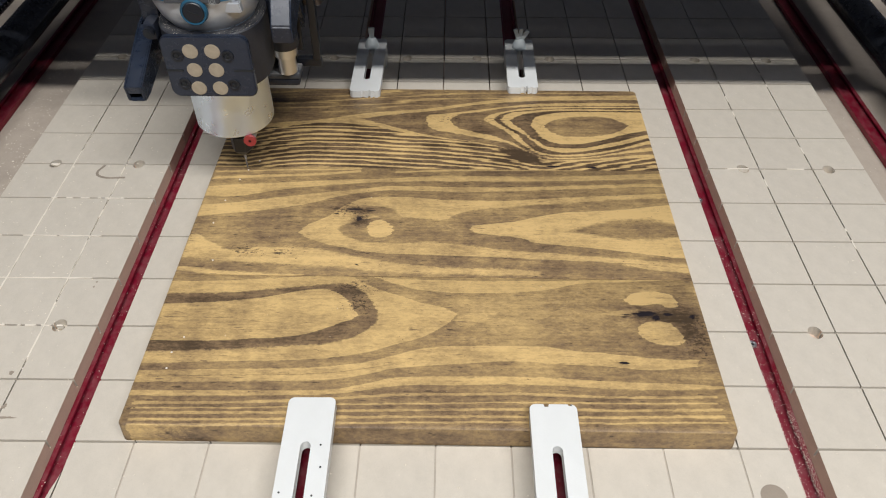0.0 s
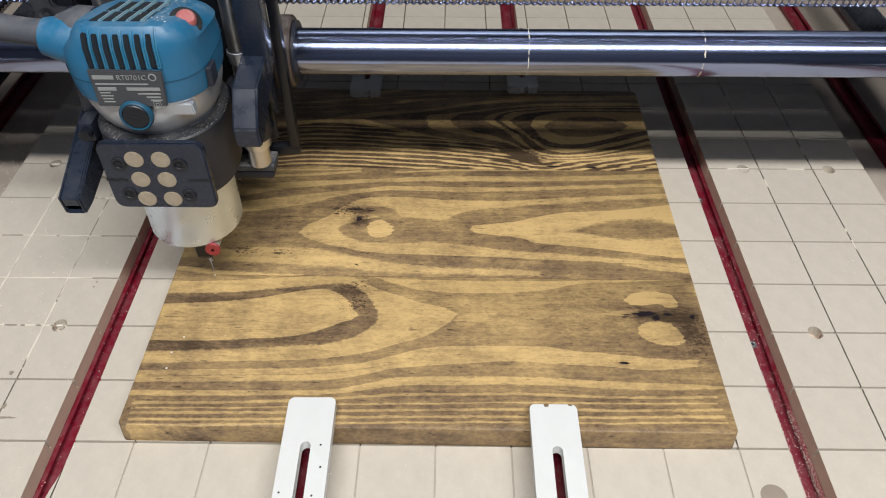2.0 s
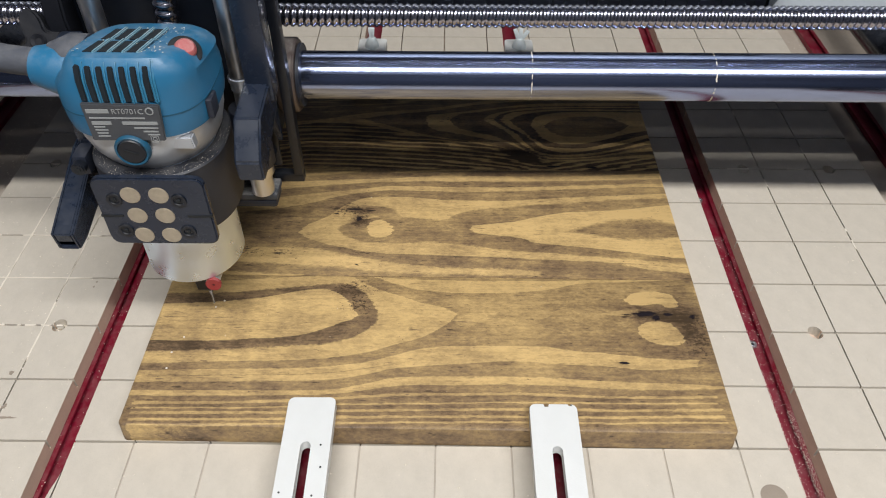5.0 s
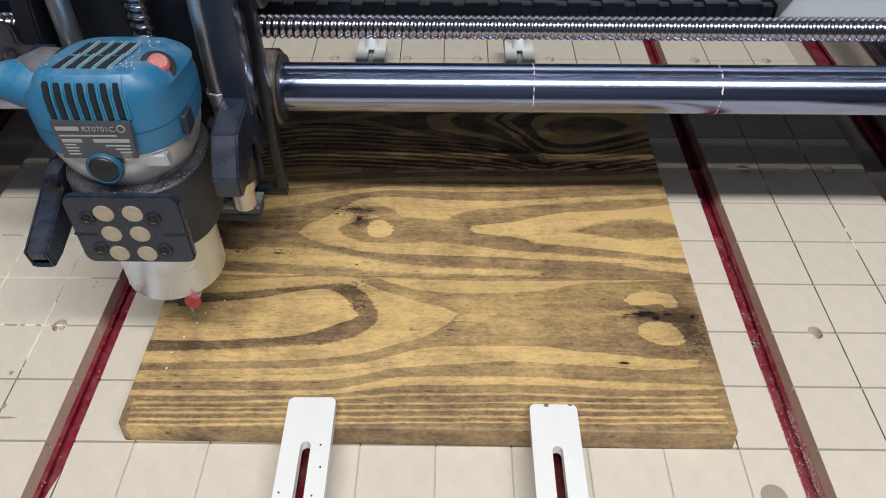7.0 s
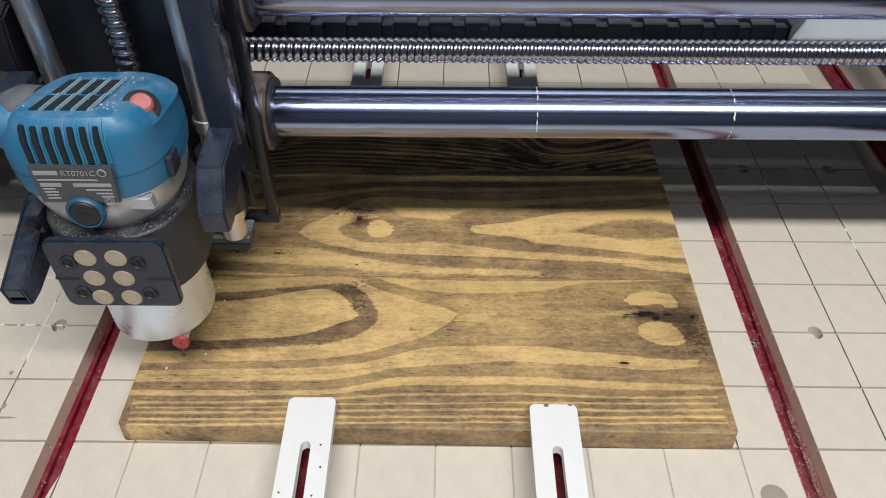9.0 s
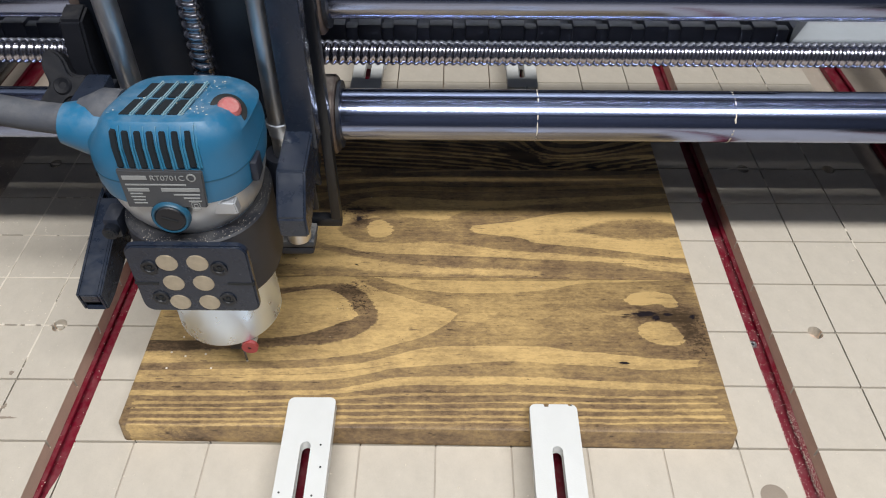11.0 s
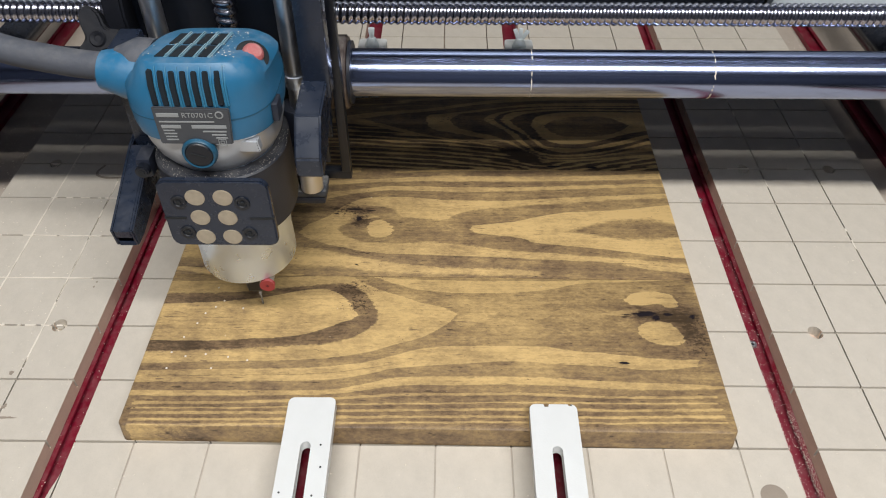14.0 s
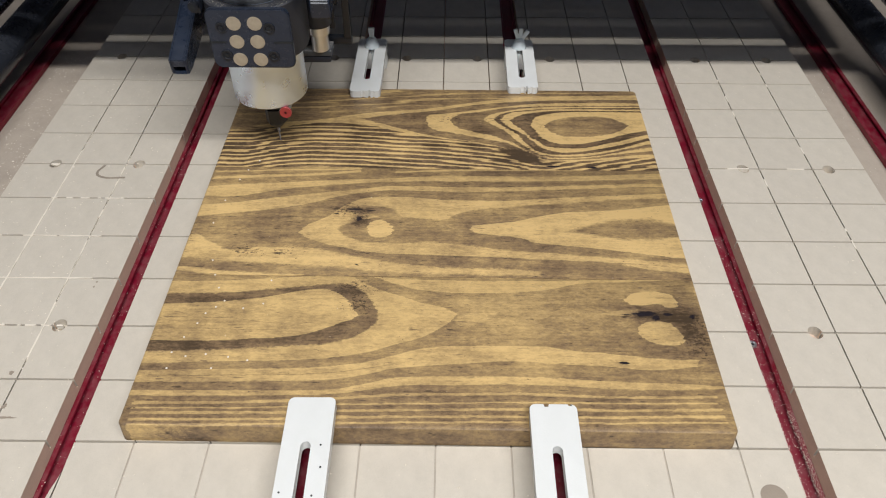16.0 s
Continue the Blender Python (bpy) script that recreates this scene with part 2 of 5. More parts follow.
    m.line(0.20, [(-0.1994, -0.2059), (-0.1324, -0.2047), (-0.0579, -0.2025), (0.0167, -0.2008), (0.0914, -0.1995), (0.1286, -0.1993), (0.1996, -0.1977)], 0.0022, 0.0022)
    m.line(0.30, [(-0.0396, -0.1539), (0.0162, -0.1475), (0.0768, -0.1434), (0.1362, -0.1499)], 0.0006, 0.0006)
    m.line(0.50, [(-0.1965, -0.1660), (-0.1413, -0.1650), (-0.0628, -0.1607), (-0.0157, -0.1520)], 0.0012, 0.0012)
    m.field(0.04, [(0.1468, -0.0889), (0.1542, -0.0828), (0.1686, -0.0802), (0.1812, -0.0824), (0.1873, -0.0887), (0.1875, -0.0962)],
            [(0.1468, -0.0889), (0.1511, -0.0940), (0.1595, -0.0950), (0.1704, -0.0937), (0.1804, -0.0975), (0.1875, -0.0962)], 0.0005, 0.0004)
    m.field(0.04, [(0.1516, -0.1169), (0.1587, -0.1119), (0.1715, -0.1105), (0.1808, -0.1164), (0.1861, -0.1286)],
            [(0.1516, -0.1169), (0.1527, -0.1249), (0.1595, -0.1306), (0.1733, -0.1335), (0.1815, -0.1328), (0.1861, -0.1286)], 0.0006, 0.0004)
    m.field(0.30, [(0.1262, -0.1041), (0.1439, -0.0993), (0.1570, -0.0973)],
            [(0.1261, -0.1046), (0.1426, -0.1077), (0.1553, -0.1075)], 0.0050, 0.0020)
    return m.finish([(0.09, -0.102, 0.075, 0.030, -0.14), (0.0, -0.200, 0.30, 0.026, 0.14), (-0.19, -0.14, 0.06, 0.08, 0.16), (-0.075, -0.083, 0.035, 0.004, 0.10), (0.183, -0.108, 0.024, 0.030, 0.28), (0.158, -0.104, 0.022, 0.007, 0.42), (0.190, -0.112, 0.014, 0.026, 0.34), (0.05, -0.105, 0.04, 0.02, -0.06), (-0.06, -0.083, 0.012, 0.010, 0.12)],
                    [(0.1600, -0.1035, 0.0115, 0.0034), (0.1670, -0.1075, 0.0040, 0.0034), (0.1460, -0.1050, 0.0050, 0.0010), (0.1770, -0.1040, 0.0045, 0.0018), (0.1950, -0.1060, 0.0022, 0.0026), (0.1380, -0.1500, 0.0042, 0.0017)],
                    [(-0.062, -0.080, 0.020, 0.010), (-0.055, -0.095, 0.012, 0.020), (0.195, -0.120, 0.012, 0.030)])


def middle_plank_wood():
    m = Grain("stained_pine_middle").set_out(5.1, 0.56)
    m.field(0.21, [(-0.2055, 0.0415), (-0.1883, 0.0442), (-0.1382, 0.0482), (-0.0877, 0.0532), (-0.0368, 0.0565), (0.0144, 0.0607), (0.0658, 0.0607), (0.1172, 0.0616), (0.2026, 0.0664)],
            [(-0.2049, 0.0289), (-0.1846, 0.0277), (-0.1364, 0.0379), (-0.0869, 0.0459), (-0.0364, 0.0508), (0.0145, 0.0517), (0.0654, 0.0526), (0.1165, 0.0543), (0.2010, 0.0582)], 0.0010, 0.0004)
    m.line(0.21, [(-0.2033, 0.0536), (-0.1654, 0.0567), (-0.1144, 0.0601), (-0.0685, 0.0659)], 0.0044, 0.0030)
    m.line(0.25, [(-0.2029, 0.0627), (-0.1412, 0.0663), (-0.0688, 0.0692)], 0.0030, 0.0030)
    m.line(0.20, [(-0.0373, 0.0648), (0.0144, 0.0681), (0.0922, 0.0703), (0.2038, 0.0731)], 0.0030, 0.0030)
    m.field(0.21, [(-0.2069, 0.0166), (-0.1827, 0.0193), (-0.1348, 0.0285), (-0.0859, 0.0372), (-0.0611, 0.0416), (-0.0361, 0.0452), (0.0146, 0.0445), (0.0651, 0.0453), (0.1158, 0.0478), (0.2000, 0.0525)],
            [(-0.2054, 0.0010), (-0.1796, 0.0051), (-0.1558, 0.0085), (-0.1322, 0.0134), (-0.1086, 0.0198), (-0.0850, 0.0294), (-0.0605, 0.0353), (-0.0357, 0.0388), (0.0146, 0.0374), (0.0648, 0.0390), (0.1153, 0.0422), (0.1991, 0.0477)], 0.0016, 0.0004)
    m.field(0.20, [(-0.2095, -0.0287), (-0.2001, -0.0196), (-0.1861, -0.0283), (-0.1606, -0.0380), (-0.1382, -0.0336), (-0.1054, -0.0344), (-0.0768, -0.0406), (-0.0533, -0.0461), (-0.0209, -0.0526), (0.0154, -0.0558), (0.0605, -0.0563), (0.0873, -0.0596)],
            [(-0.2082, -0.0507), (-0.1921, -0.0511), (-0.1663, -0.0538), (-0.1203, -0.0563), (-0.0929, -0.0577), (-0.0747, -0.0586), (-0.0518, -0.0627), (-0.0202, -0.0652), (0.0155, -0.0659), (0.0600, -0.0670), (0.0867, -0.0671)], 0.0060, 0.0030)
    m.field(0.18, [(-0.2087, -0.0571), (-0.1643, -0.0627), (-0.1279, -0.0646), (-0.1009, -0.0648)],
            [(-0.2092, -0.0635), (-0.1626, -0.0702), (-0.1268, -0.0708), (-0.1004, -0.0679)], 0.0040, 0.0020)
    m.field(0.21, [(-0.1140, -0.0181), (-0.1091, -0.0096), (-0.0916, 0.0030), (-0.0786, 0.0165), (-0.0647, 0.0267), (-0.0501, 0.0300), (-0.0351, 0.0303), (0.0048, 0.0271), (0.0395, 0.0262), (0.0643, 0.0266), (0.1142, 0.0313), (0.1973, 0.0382)],
            [(-0.1140, -0.0181), (-0.1018, -0.0276), (-0.0775, -0.0346), (-0.0538, -0.0402), (-0.0306, -0.0424), (-0.0030, -0.0432), (0.0382, -0.0445), (0.0838, -0.0463), (0.1289, -0.0487), (0.2003, -0.0539)], 0.0016, 0.0004)
    m.field(0.56, [(-0.0840, -0.0120), (-0.0715, -0.0039), (-0.0575, 0.0014), (-0.0385, 0.0061), (-0.0189, 0.0035), (0.0053, 0.0010), (0.0246, 0.0116), (0.0639, 0.0190), (0.1136, 0.0252), (0.1637, 0.0306), (0.1987, 0.0328)],
            [(-0.0840, -0.0120), (-0.0742, -0.0230), (-0.0594, -0.0296), (-0.0313, -0.0311), (-0.0034, -0.0293), (0.0292, -0.0321), (0.0614, -0.0375), (0.1070, -0.0413), (0.1519, -0.0464), (0.1985, -0.0514)], 0.0050, 0.0025)
    m.field(0.10, [(0.0303, -0.0107), (0.0332, -0.0064), (0.0389, -0.0056), (0.0485, -0.0040), (0.0678, -0.0008), (0.0875, 0.0053), (0.1122, 0.0116), (0.1368, 0.0135), (0.1615, 0.0162), (0.2028, 0.0229)],
            [(0.0303, -0.0107), (0.0331, -0.0163), (0.0387, -0.0169), (0.0481, -0.0188), (0.0668, -0.0205), (0.0851, -0.0271), (0.1081, -0.0300), (0.1309, -0.0330), (0.1534, -0.0366), (0.1979, -0.0437)], 0.0008, 0.0004)
    m.field(0.55, [(0.1052, -0.0115), (0.1300, -0.0026), (0.1550, 0.0050), (0.1794, 0.0069), (0.2024, 0.0015)],
            [(0.1051, -0.0129), (0.1279, -0.0195), (0.1553, -0.0245), (0.1784, -0.0254), (0.2007, -0.0210)], 0.0100, 0.0060)
    m.field(0.21, [(0.1513, -0.0509), (0.1737, -0.0518), (0.2003, -0.0539)],
            [(0.1511, -0.0522), (0.1728, -0.0569), (0.2012, -0.0602)], 0.0020, 0.0004)
    m.field(0.08, [(-0.0565, -0.0094), (-0.0532, -0.0036), (-0.0467, -0.0006), (-0.0387, -0.0048), (-0.0339, -0.0132)],
            [(-0.0564, -0.0115), (-0.0547, -0.0199), (-0.0468, -0.0232), (-0.0385, -0.0210), (-0.0338, -0.0139)], 0.0006, 0.0004)
    m.field(0.50, [(-0.0633, 0.0116), (-0.0542, 0.0192), (-0.0392, 0.0165), (-0.0289, 0.0077)],
            [(-0.0630, 0.0086), (-0.0503, 0.0022), (-0.0382, 0.0017), (-0.0288, 0.0063)], 0.0060, 0.0040)
    m.field(0.06, [(-0.0823, 0.0068), (-0.0770, 0.0113), (-0.0679, 0.0085)],
            [(-0.0818, 0.0024), (-0.0743, -0.0004), (-0.0665, 0.0041)], 0.0030, 0.0004)
    m.line(0.02, [(-0.0223, -0.0684), (0.0066, -0.0685), (0.0378, -0.0686), (0.0622, -0.0681)], 0.0009, 0.0009)
    m.line(1.00, [(-0.0558, -0.0677), (-0.0223, -0.0678), (0.0621, -0.0694), (0.0776, -0.0697), (0.0976, -0.0688)], 0.0007, 0.0007)
    return m.finish([(-0.180, -0.012, 0.020, 0.030, -0.14), (-0.066, 0.011, 0.016, 0.007, 0.36), (-0.066, 0.000, 0.009, 0.009, 0.30), (0.035, 0.010, 0.045, 0.012, -0.10), (-0.14, 0.006, 0.06, 0.022, 0.13)],
                    [(-0.0650, 0.0000, 0.0034, 0.0040), (-0.0690, 0.0130, 0.0090, 0.0016), (-0.0550, 0.0110, 0.0060, 0.0010), (-0.0840, 0.0070, 0.0035, 0.0010), (-0.1600, -0.0410, 0.0028, 0.0009), (-0.125, -0.0425, 0.0035, 0.0008), (-0.06, -0.055, 0.0014, 0.0014)],
                    [(-0.072, 0.012, 0.022, 0.012), (-0.062, 0.0, 0.010, 0.010), (-0.150, -0.040, 0.018, 0.008), (-0.120, -0.040, 0.016, 0.006)])


def back_plank_wood():
    m = Grain("stained_pine_back").set_out(9.4, 0.62)
    low = [(-0.1796, 0.1013), (-0.1489, 0.1109), (-0.1114, 0.1153), (-0.0402, 0.1110), (0.0140, 0.1064), (0.0674, 0.0966), (0.0987, 0.0875), (0.1203, 0.0931), (0.1644, 0.1054), (0.2083, 0.1171)]
    m.rings(low, 0.030, -0.060, 0.0066, 0.14, 0.86, 0.36)
    high = [(-0.1885, 0.1737), (-0.1026, 0.1804), (-0.0160, 0.1925), (0.1897, 0.2014)]
    m.rings(high, 0.050, -0.020, 0.0100, 0.30, 0.66, 0.22)
    m.field(0.21, [(-0.1864, 0.1347), (-0.1543, 0.1431), (-0.1213, 0.1476), (-0.0718, 0.1604), (-0.0094, 0.1696), (0.0424, 0.1829), (0.1009, 0.1924), (0.2037, 0.1973)],
            [(-0.1864, 0.1347), (-0.1527, 0.1334), (-0.1318, 0.1425), (-0.0981, 0.1421), (-0.0698, 0.1387), (-0.0414, 0.1296), (-0.0079, 0.1198), (0.0410, 0.1105), (0.0781, 0.0968), (0.1088, 0.0834), (0.2002, 0.0901)], 0.0010, 0.0004)
    m.field(0.70, [(-0.0765, 0.1503), (-0.0432, 0.1589), (-0.0093, 0.1645), (0.0423, 0.1777), (0.1004, 0.1850), (0.2035, 0.1888)],
            [(-0.0765, 0.1503), (-0.0475, 0.1381), (-0.0136, 0.1244), (0.0139, 0.1174), (0.0571, 0.1063), (0.0833, 0.0942), (0.1116, 0.0851), (0.2001, 0.0954)], 0.0012, 0.0004)
    m.line(0.21, [(-0.0487, 0.1558), (-0.0094, 0.1686), (0.0423, 0.1787), (0.1006, 0.1881), (0.2030, 0.1931)], 0.0012, 0.0012)
    m.field(0.12, [(-0.0128, 0.1494), (-0.0102, 0.1574), (-0.0006, 0.1596), (0.0135, 0.1618), (0.0421, 0.1684), (0.1000, 0.1797), (0.2042, 0.1826)],
            [(-0.0128, 0.1494), (-0.0084, 0.1359), (0.0139, 0.1268), (0.0412, 0.1188), (0.0680, 0.1101), (0.0886, 0.0952), (0.1118, 0.0869), (0.2010, 0.1007)], 0.0025, 0.0004)
    m.field(0.70, [(0.0114, 0.1498), (0.0181, 0.1579), (0.0420, 0.1644), (0.0708, 0.1720), (0.2035, 0.1784)],
            [(0.0114, 0.1498), (0.0182, 0.1363), (0.0304, 0.1299), (0.0576, 0.1210), (0.0786, 0.1058), (0.0938, 0.0927), (0.1199, 0.0887), (0.2020, 0.1061)], 0.0050, 0.0004)
    m.field(0.10, [(0.0457, 0.1495), (0.0487, 0.1564), (0.0648, 0.1648), (0.0996, 0.1735), (0.2031, 0.1763)],
            [(0.0457, 0.1495), (0.0582, 0.1380), (0.0687, 0.1258), (0.0840, 0.1058), (0.0991, 0.0928), (0.1254, 0.0915), (0.2029, 0.1115)], 0.0030, 0.0004)
    m.field(0.85, [(0.0553, 0.1526), (0.0635, 0.1607), (0.0993, 0.1694), (0.2028, 0.1743)],
            [(0.0553, 0.1526), (0.0654, 0.1372), (0.0785, 0.1232), (0.0917, 0.1015), (0.1098, 0.0938), (0.1638, 0.1010), (0.2041, 0.1179)], 0.0030, 0.0004)
    m.field(0.08, [(0.0626, 0.1507), (0.0674, 0.1598), (0.0877, 0.1662), (0.1280, 0.1709), (0.2022, 0.1712)],
            [(0.0626, 0.1507), (0.0719, 0.1354), (0.0851, 0.1242), (0.1000, 0.1043), (0.1207, 0.0975), (0.1645, 0.1063), (0.2037, 0.1216)], 0.0025, 0.0004)
    m.field(0.85, [(0.0715, 0.1489), (0.0804, 0.1580), (0.0989, 0.1643), (0.1277, 0.1679), (0.2046, 0.1682)],
            [(0.0715, 0.1489), (0.0828, 0.1317), (0.0954, 0.1151), (0.1080, 0.1045), (0.1321, 0.1040), (0.1654, 0.1127), (0.2030, 0.1272)], 0.0025, 0.0004)
    m.field(0.06, [(0.0917, 0.1415), (0.0959, 0.1543), (0.1101, 0.1615), (0.1560, 0.1663), (0.2048, 0.1662)],
            [(0.0917, 0.1415), (0.0987, 0.1235), (0.1114, 0.1127), (0.1274, 0.1102), (0.1551, 0.1162), (0.1782, 0.1258), (0.2025, 0.1338)], 0.0010, 0.0004)
    m.field(0.62, [(0.1040, 0.1417), (0.1178, 0.1527), (0.1550, 0.1583), (0.1767, 0.1527), (0.1897, 0.1432)],
            [(0.1040, 0.1417), (0.1127, 0.1275), (0.1341, 0.1223), (0.1618, 0.1256), (0.1794, 0.1334), (0.1897, 0.1432)], 0.0040, 0.0012)
    m.field(0.95, [(0.0570, 0.1036), (0.0731, 0.1030), (0.0887, 0.0970), (0.0994, 0.0832)],
            [(0.0569, 0.1000), (0.0672, 0.0913), (0.0798, 0.0811), (0.0991, 0.0798)], 0.0060, 0.0030)
    return m.finish([(0.085, 0.088, 0.030, 0.008, 0.20), (0.125, 0.088, 0.028, 0.007, -0.28), (-0.165, 0.105, 0.03, 0.03, 0.12), (-0.15, 0.19, 0.06, 0.02, 0.06)],
                    [(0.1420, 0.0745, 0.0070, 0.0020), (0.1080, 0.0760, 0.0080, 0.0016)],
                    [(0.010, 0.150, 0.016, 0.010), (0.060, 0.150, 0.020, 0.012), (0.085, 0.100, 0.020, 0.014)])


MDF = mdf_material("mdf_sheet", (0.555, 0.505, 0.430))
# tan cut edge, its colour raised in place of missing side light
MDF_EDGE_LIT = mdf_material("mdf_cut_edge_lit", (0.70, 0.54, 0.42))
MDF_BASE = mdf_material("mdf_base_sheet", (0.42, 0.36, 0.30))
RED = plain("red_anodised_aluminium", (0.185, 0.004, 0.020), 0.40, 0.25, 0.2, 900, 40, 0.05, dust=0.14)
RED_DARK = plain("red_track_channel", (0.20, 0.005, 0.018), 0.5, 0.4, 0.2, dust=0.2)
CHROME = brushed("polished_steel", (0.31, 0.36, 0.53), 0.17, "long", 0.04)
SCREW_STEEL = brushed("rolled_screw_steel", (0.44, 0.44, 0.50), 0.2, "long")
ALU = plain("turned_aluminium", (0.76, 0.81, 0.90), 0.38, 0.92, 0.05, 900, 20, 0.03)
BARREL = plain("lathe_turned_aluminium", (0.72, 0.83, 1.0), 0.30, 0.88, 0.04, 900, 20, 0.02)
BARREL.node_tree.nodes["Principled BSDF"].inputs["Anisotropic"].default_value = 0.75
TURN = BARREL.node_tree.nodes.new("ShaderNodeTangent")
TURN.direction_type, TURN.axis = "RADIAL", "Z"
BARREL.node_tree.links.new(TURN.outputs[0], BARREL.node_tree.nodes["Principled BSDF"].inputs["Tangent"])
CAST = plain("cast_aluminium", (0.54, 0.56, 0.59), 0.40, 0.6, 0.08, 700, 40, 0.08, dust=0.15)
BLUE = plain("blue_plastic", (0.019, 0.135, 0.262), 0.38, 0.0, 0.14, 1400, 30, 0.12, dust=0.20)
DUSTY_RIB = plain("dust_coated_blue_rib", (0.15, 0.30, 0.38), 0.6, 0.0, 0.25, 1400, 300, 0.2, dust=0.5)
BLUE_RIB = plain("blue_plastic_rib", (0.026, 0.160, 0.275), 0.42, 0.0, 0.1, 1400, 30, 0.12, dust=0.5)
BLACK = plain("black_plastic", (0.015, 0.019, 0.031), 0.45, 0.0, 0.2, 1500, 40, 0.15, dust=0.08)
BLACK_METAL = plain("black_coated_steel", (0.005, 0.007, 0.012), 0.36, 0.0, 0.2, 1200, 30, 0.1, dust=0.05)
BLACK_MATTE = plain("matte_black_plastic", (0.007, 0.008, 0.012), 0.6, 0.0, 0.2, 1500, 40, 0.15, dust=0.06)
BLACK_MATTE.node_tree.nodes["Principled BSDF"].inputs["Specular IOR Level"].default_value = 0.2
MOUNT_BLACK = plain("black_mount_plastic", (0.016, 0.018, 0.025), 0.5, 0.0, 0.2, 1500, 40, 0.2, dust=0.12)
SILVER = plain("bright_steel", (0.72, 0.73, 0.76), 0.36, 1.0, 0.05, 700, 30, 0.02)
DUSTY_BLACK = plain("black_plate_under_dust", (0.055, 0.062, 0.075), 0.6, 0.0, 0.2, 900, 60, 0.2, dust=0.75)
NAVY = plain("dark_slate_plastic", (0.013, 0.019, 0.034), 0.26, 0.0, 0.15, 1600, 30, 0.1, dust=0.02)
BLACK_GLOSS = plain("black_polished_tube", (0.030, 0.034, 0.045), 0.22, 0.3, 0.15, 800, 20, 0.0, dust=0.05)
# near-black colour stands in for the shade inside the vent slots
VENT = plain("vent_shadow_blue", (0.002, 0.007, 0.012), 0.95, 0.0, 0.1)
RIM_BLUE = plain("dark_blue_rim", (0.012, 0.075, 0.135), 0.4, 0.0, 0.1)
# black for pits, sockets and slits that have no depth: painted shade
HOLE_SHADE = plain("hole_shade_black", (0.008, 0.010, 0.012), 0.7, 0.0, 0.1)
GREY_PLATE = plain("grey_label_foil", (0.060, 0.064, 0.072), 0.4, 0.1, 0.1)
WHITE_INK = plain("pale_print", (0.27, 0.28, 0.28), 0.55, 0.0, 0.1)
MAGNET = plain("nickel_magnet", (0.44, 0.38, 0.29), 0.40, 0.45, 0.30, 900, 260, 0.10, dust=0.2)
RED_PLASTIC = plain("faded_red_plastic", (0.40, 0.105, 0.105), 0.45, 0.0, 0.2, dust=0.5)
RED_KNOB = plain("red_knob_plastic", (0.30, 0.030, 0.030), 0.4, 0.0, 0.2, dust=0.2)
RUBBER = plain("dusty_rubber", (0.062, 0.068, 0.084), 0.70, 0.0, 0.25, 900, 60, 0.3, dust=0.16)
COPPER = plain("worn_copper_housing", (0.13, 0.10, 0.09), 0.45, 0.5, 0.4, 500, 90, 0.15, dust=0.45)
WHITE_WOOD = plain("white_laminate", (0.64, 0.65, 0.64), 0.45, 0.0, 0.07, 900, 60, 0.12)
NYLON = plain("milky_nylon", (0.62, 0.68, 0.70), 0.35, 0.0, 0.06)
NYLON.node_tree.nodes["Principled BSDF"].inputs["Subsurface Weight"].default_value = 0.0
TRAY = plain("grey_sheet_metal", (0.42, 0.45, 0.48), 0.4, 0.4, 0.1)
# walls set dark to limit fill, ceiling bluish to tint reflections in steel
WALL = plain("low_fill_wall", (0.085, 0.095, 0.125), 0.8, 0.0, 0.1, 200, 3, 0.1)
CEIL = plain("bluish_reflected_ceiling", (0.42, 0.48, 0.62), 0.85, 0.0, 0.06, 200, 3, 0.1)
CONCRETE = plain("concrete", (0.22, 0.21, 0.20), 0.8, 0.0, 0.2, 300, 4, 0.2)
DUST = plain("pale_wood_dust", (0.70, 0.64, 0.55), 0.9, 0.0, 0.15)


# ---- mesh helpers ----
def mesh_of(bm, name, material, smooth=35):
    bmesh.ops.recalc_face_normals(bm, faces=bm.faces)
    me = bpy.data.meshes.new(name)
    bm.to_mesh(me)
    bm.free()
    me.materials.append(material)
    if smooth:
        me.shade_smooth()
        me.set_sharp_from_angle(angle=radians(smooth))
    return me


def part(name, bm, material, parent, label="", kind="", smooth=35):
    ob = new(name, mesh_of(bm, name, material, smooth))
    ob.parent = parent
    return tagged(ob, label=label, kind=kind)


def thing(name, label, category, group="", kind="", at=None):
    ob = tagged(new(name), label, category, group, kind)
    if at is not None:
        ob.matrix_basis = at
    return ob


def box(x0, x1, y0, y1, z0, z1, bevel=0.0, seg=2, bm=None):
    bm = bm or bmesh.new()
    vs = bmesh.ops.create_cube(bm, size=1.0, matrix=Matrix.Translation(((x0 + x1) / 2, (y0 + y1) / 2, (z0 + z1) / 2)) @ Matrix.Diagonal((x1 - x0, y1 - y0, z1 - z0, 1)))["verts"]
    if bevel:
        es = list({e for v in vs for e in v.link_edges})
        bmesh.ops.bevel(bm, geom=es, offset=bevel, segments=seg, affect="EDGES", profile=0.6)
    return bm


AX = {"x": Matrix.Rotation(radians(90), 4, "Y"), "y": Matrix.Rotation(radians(90), 4, "X"), "z": Matrix.Identity(4)}


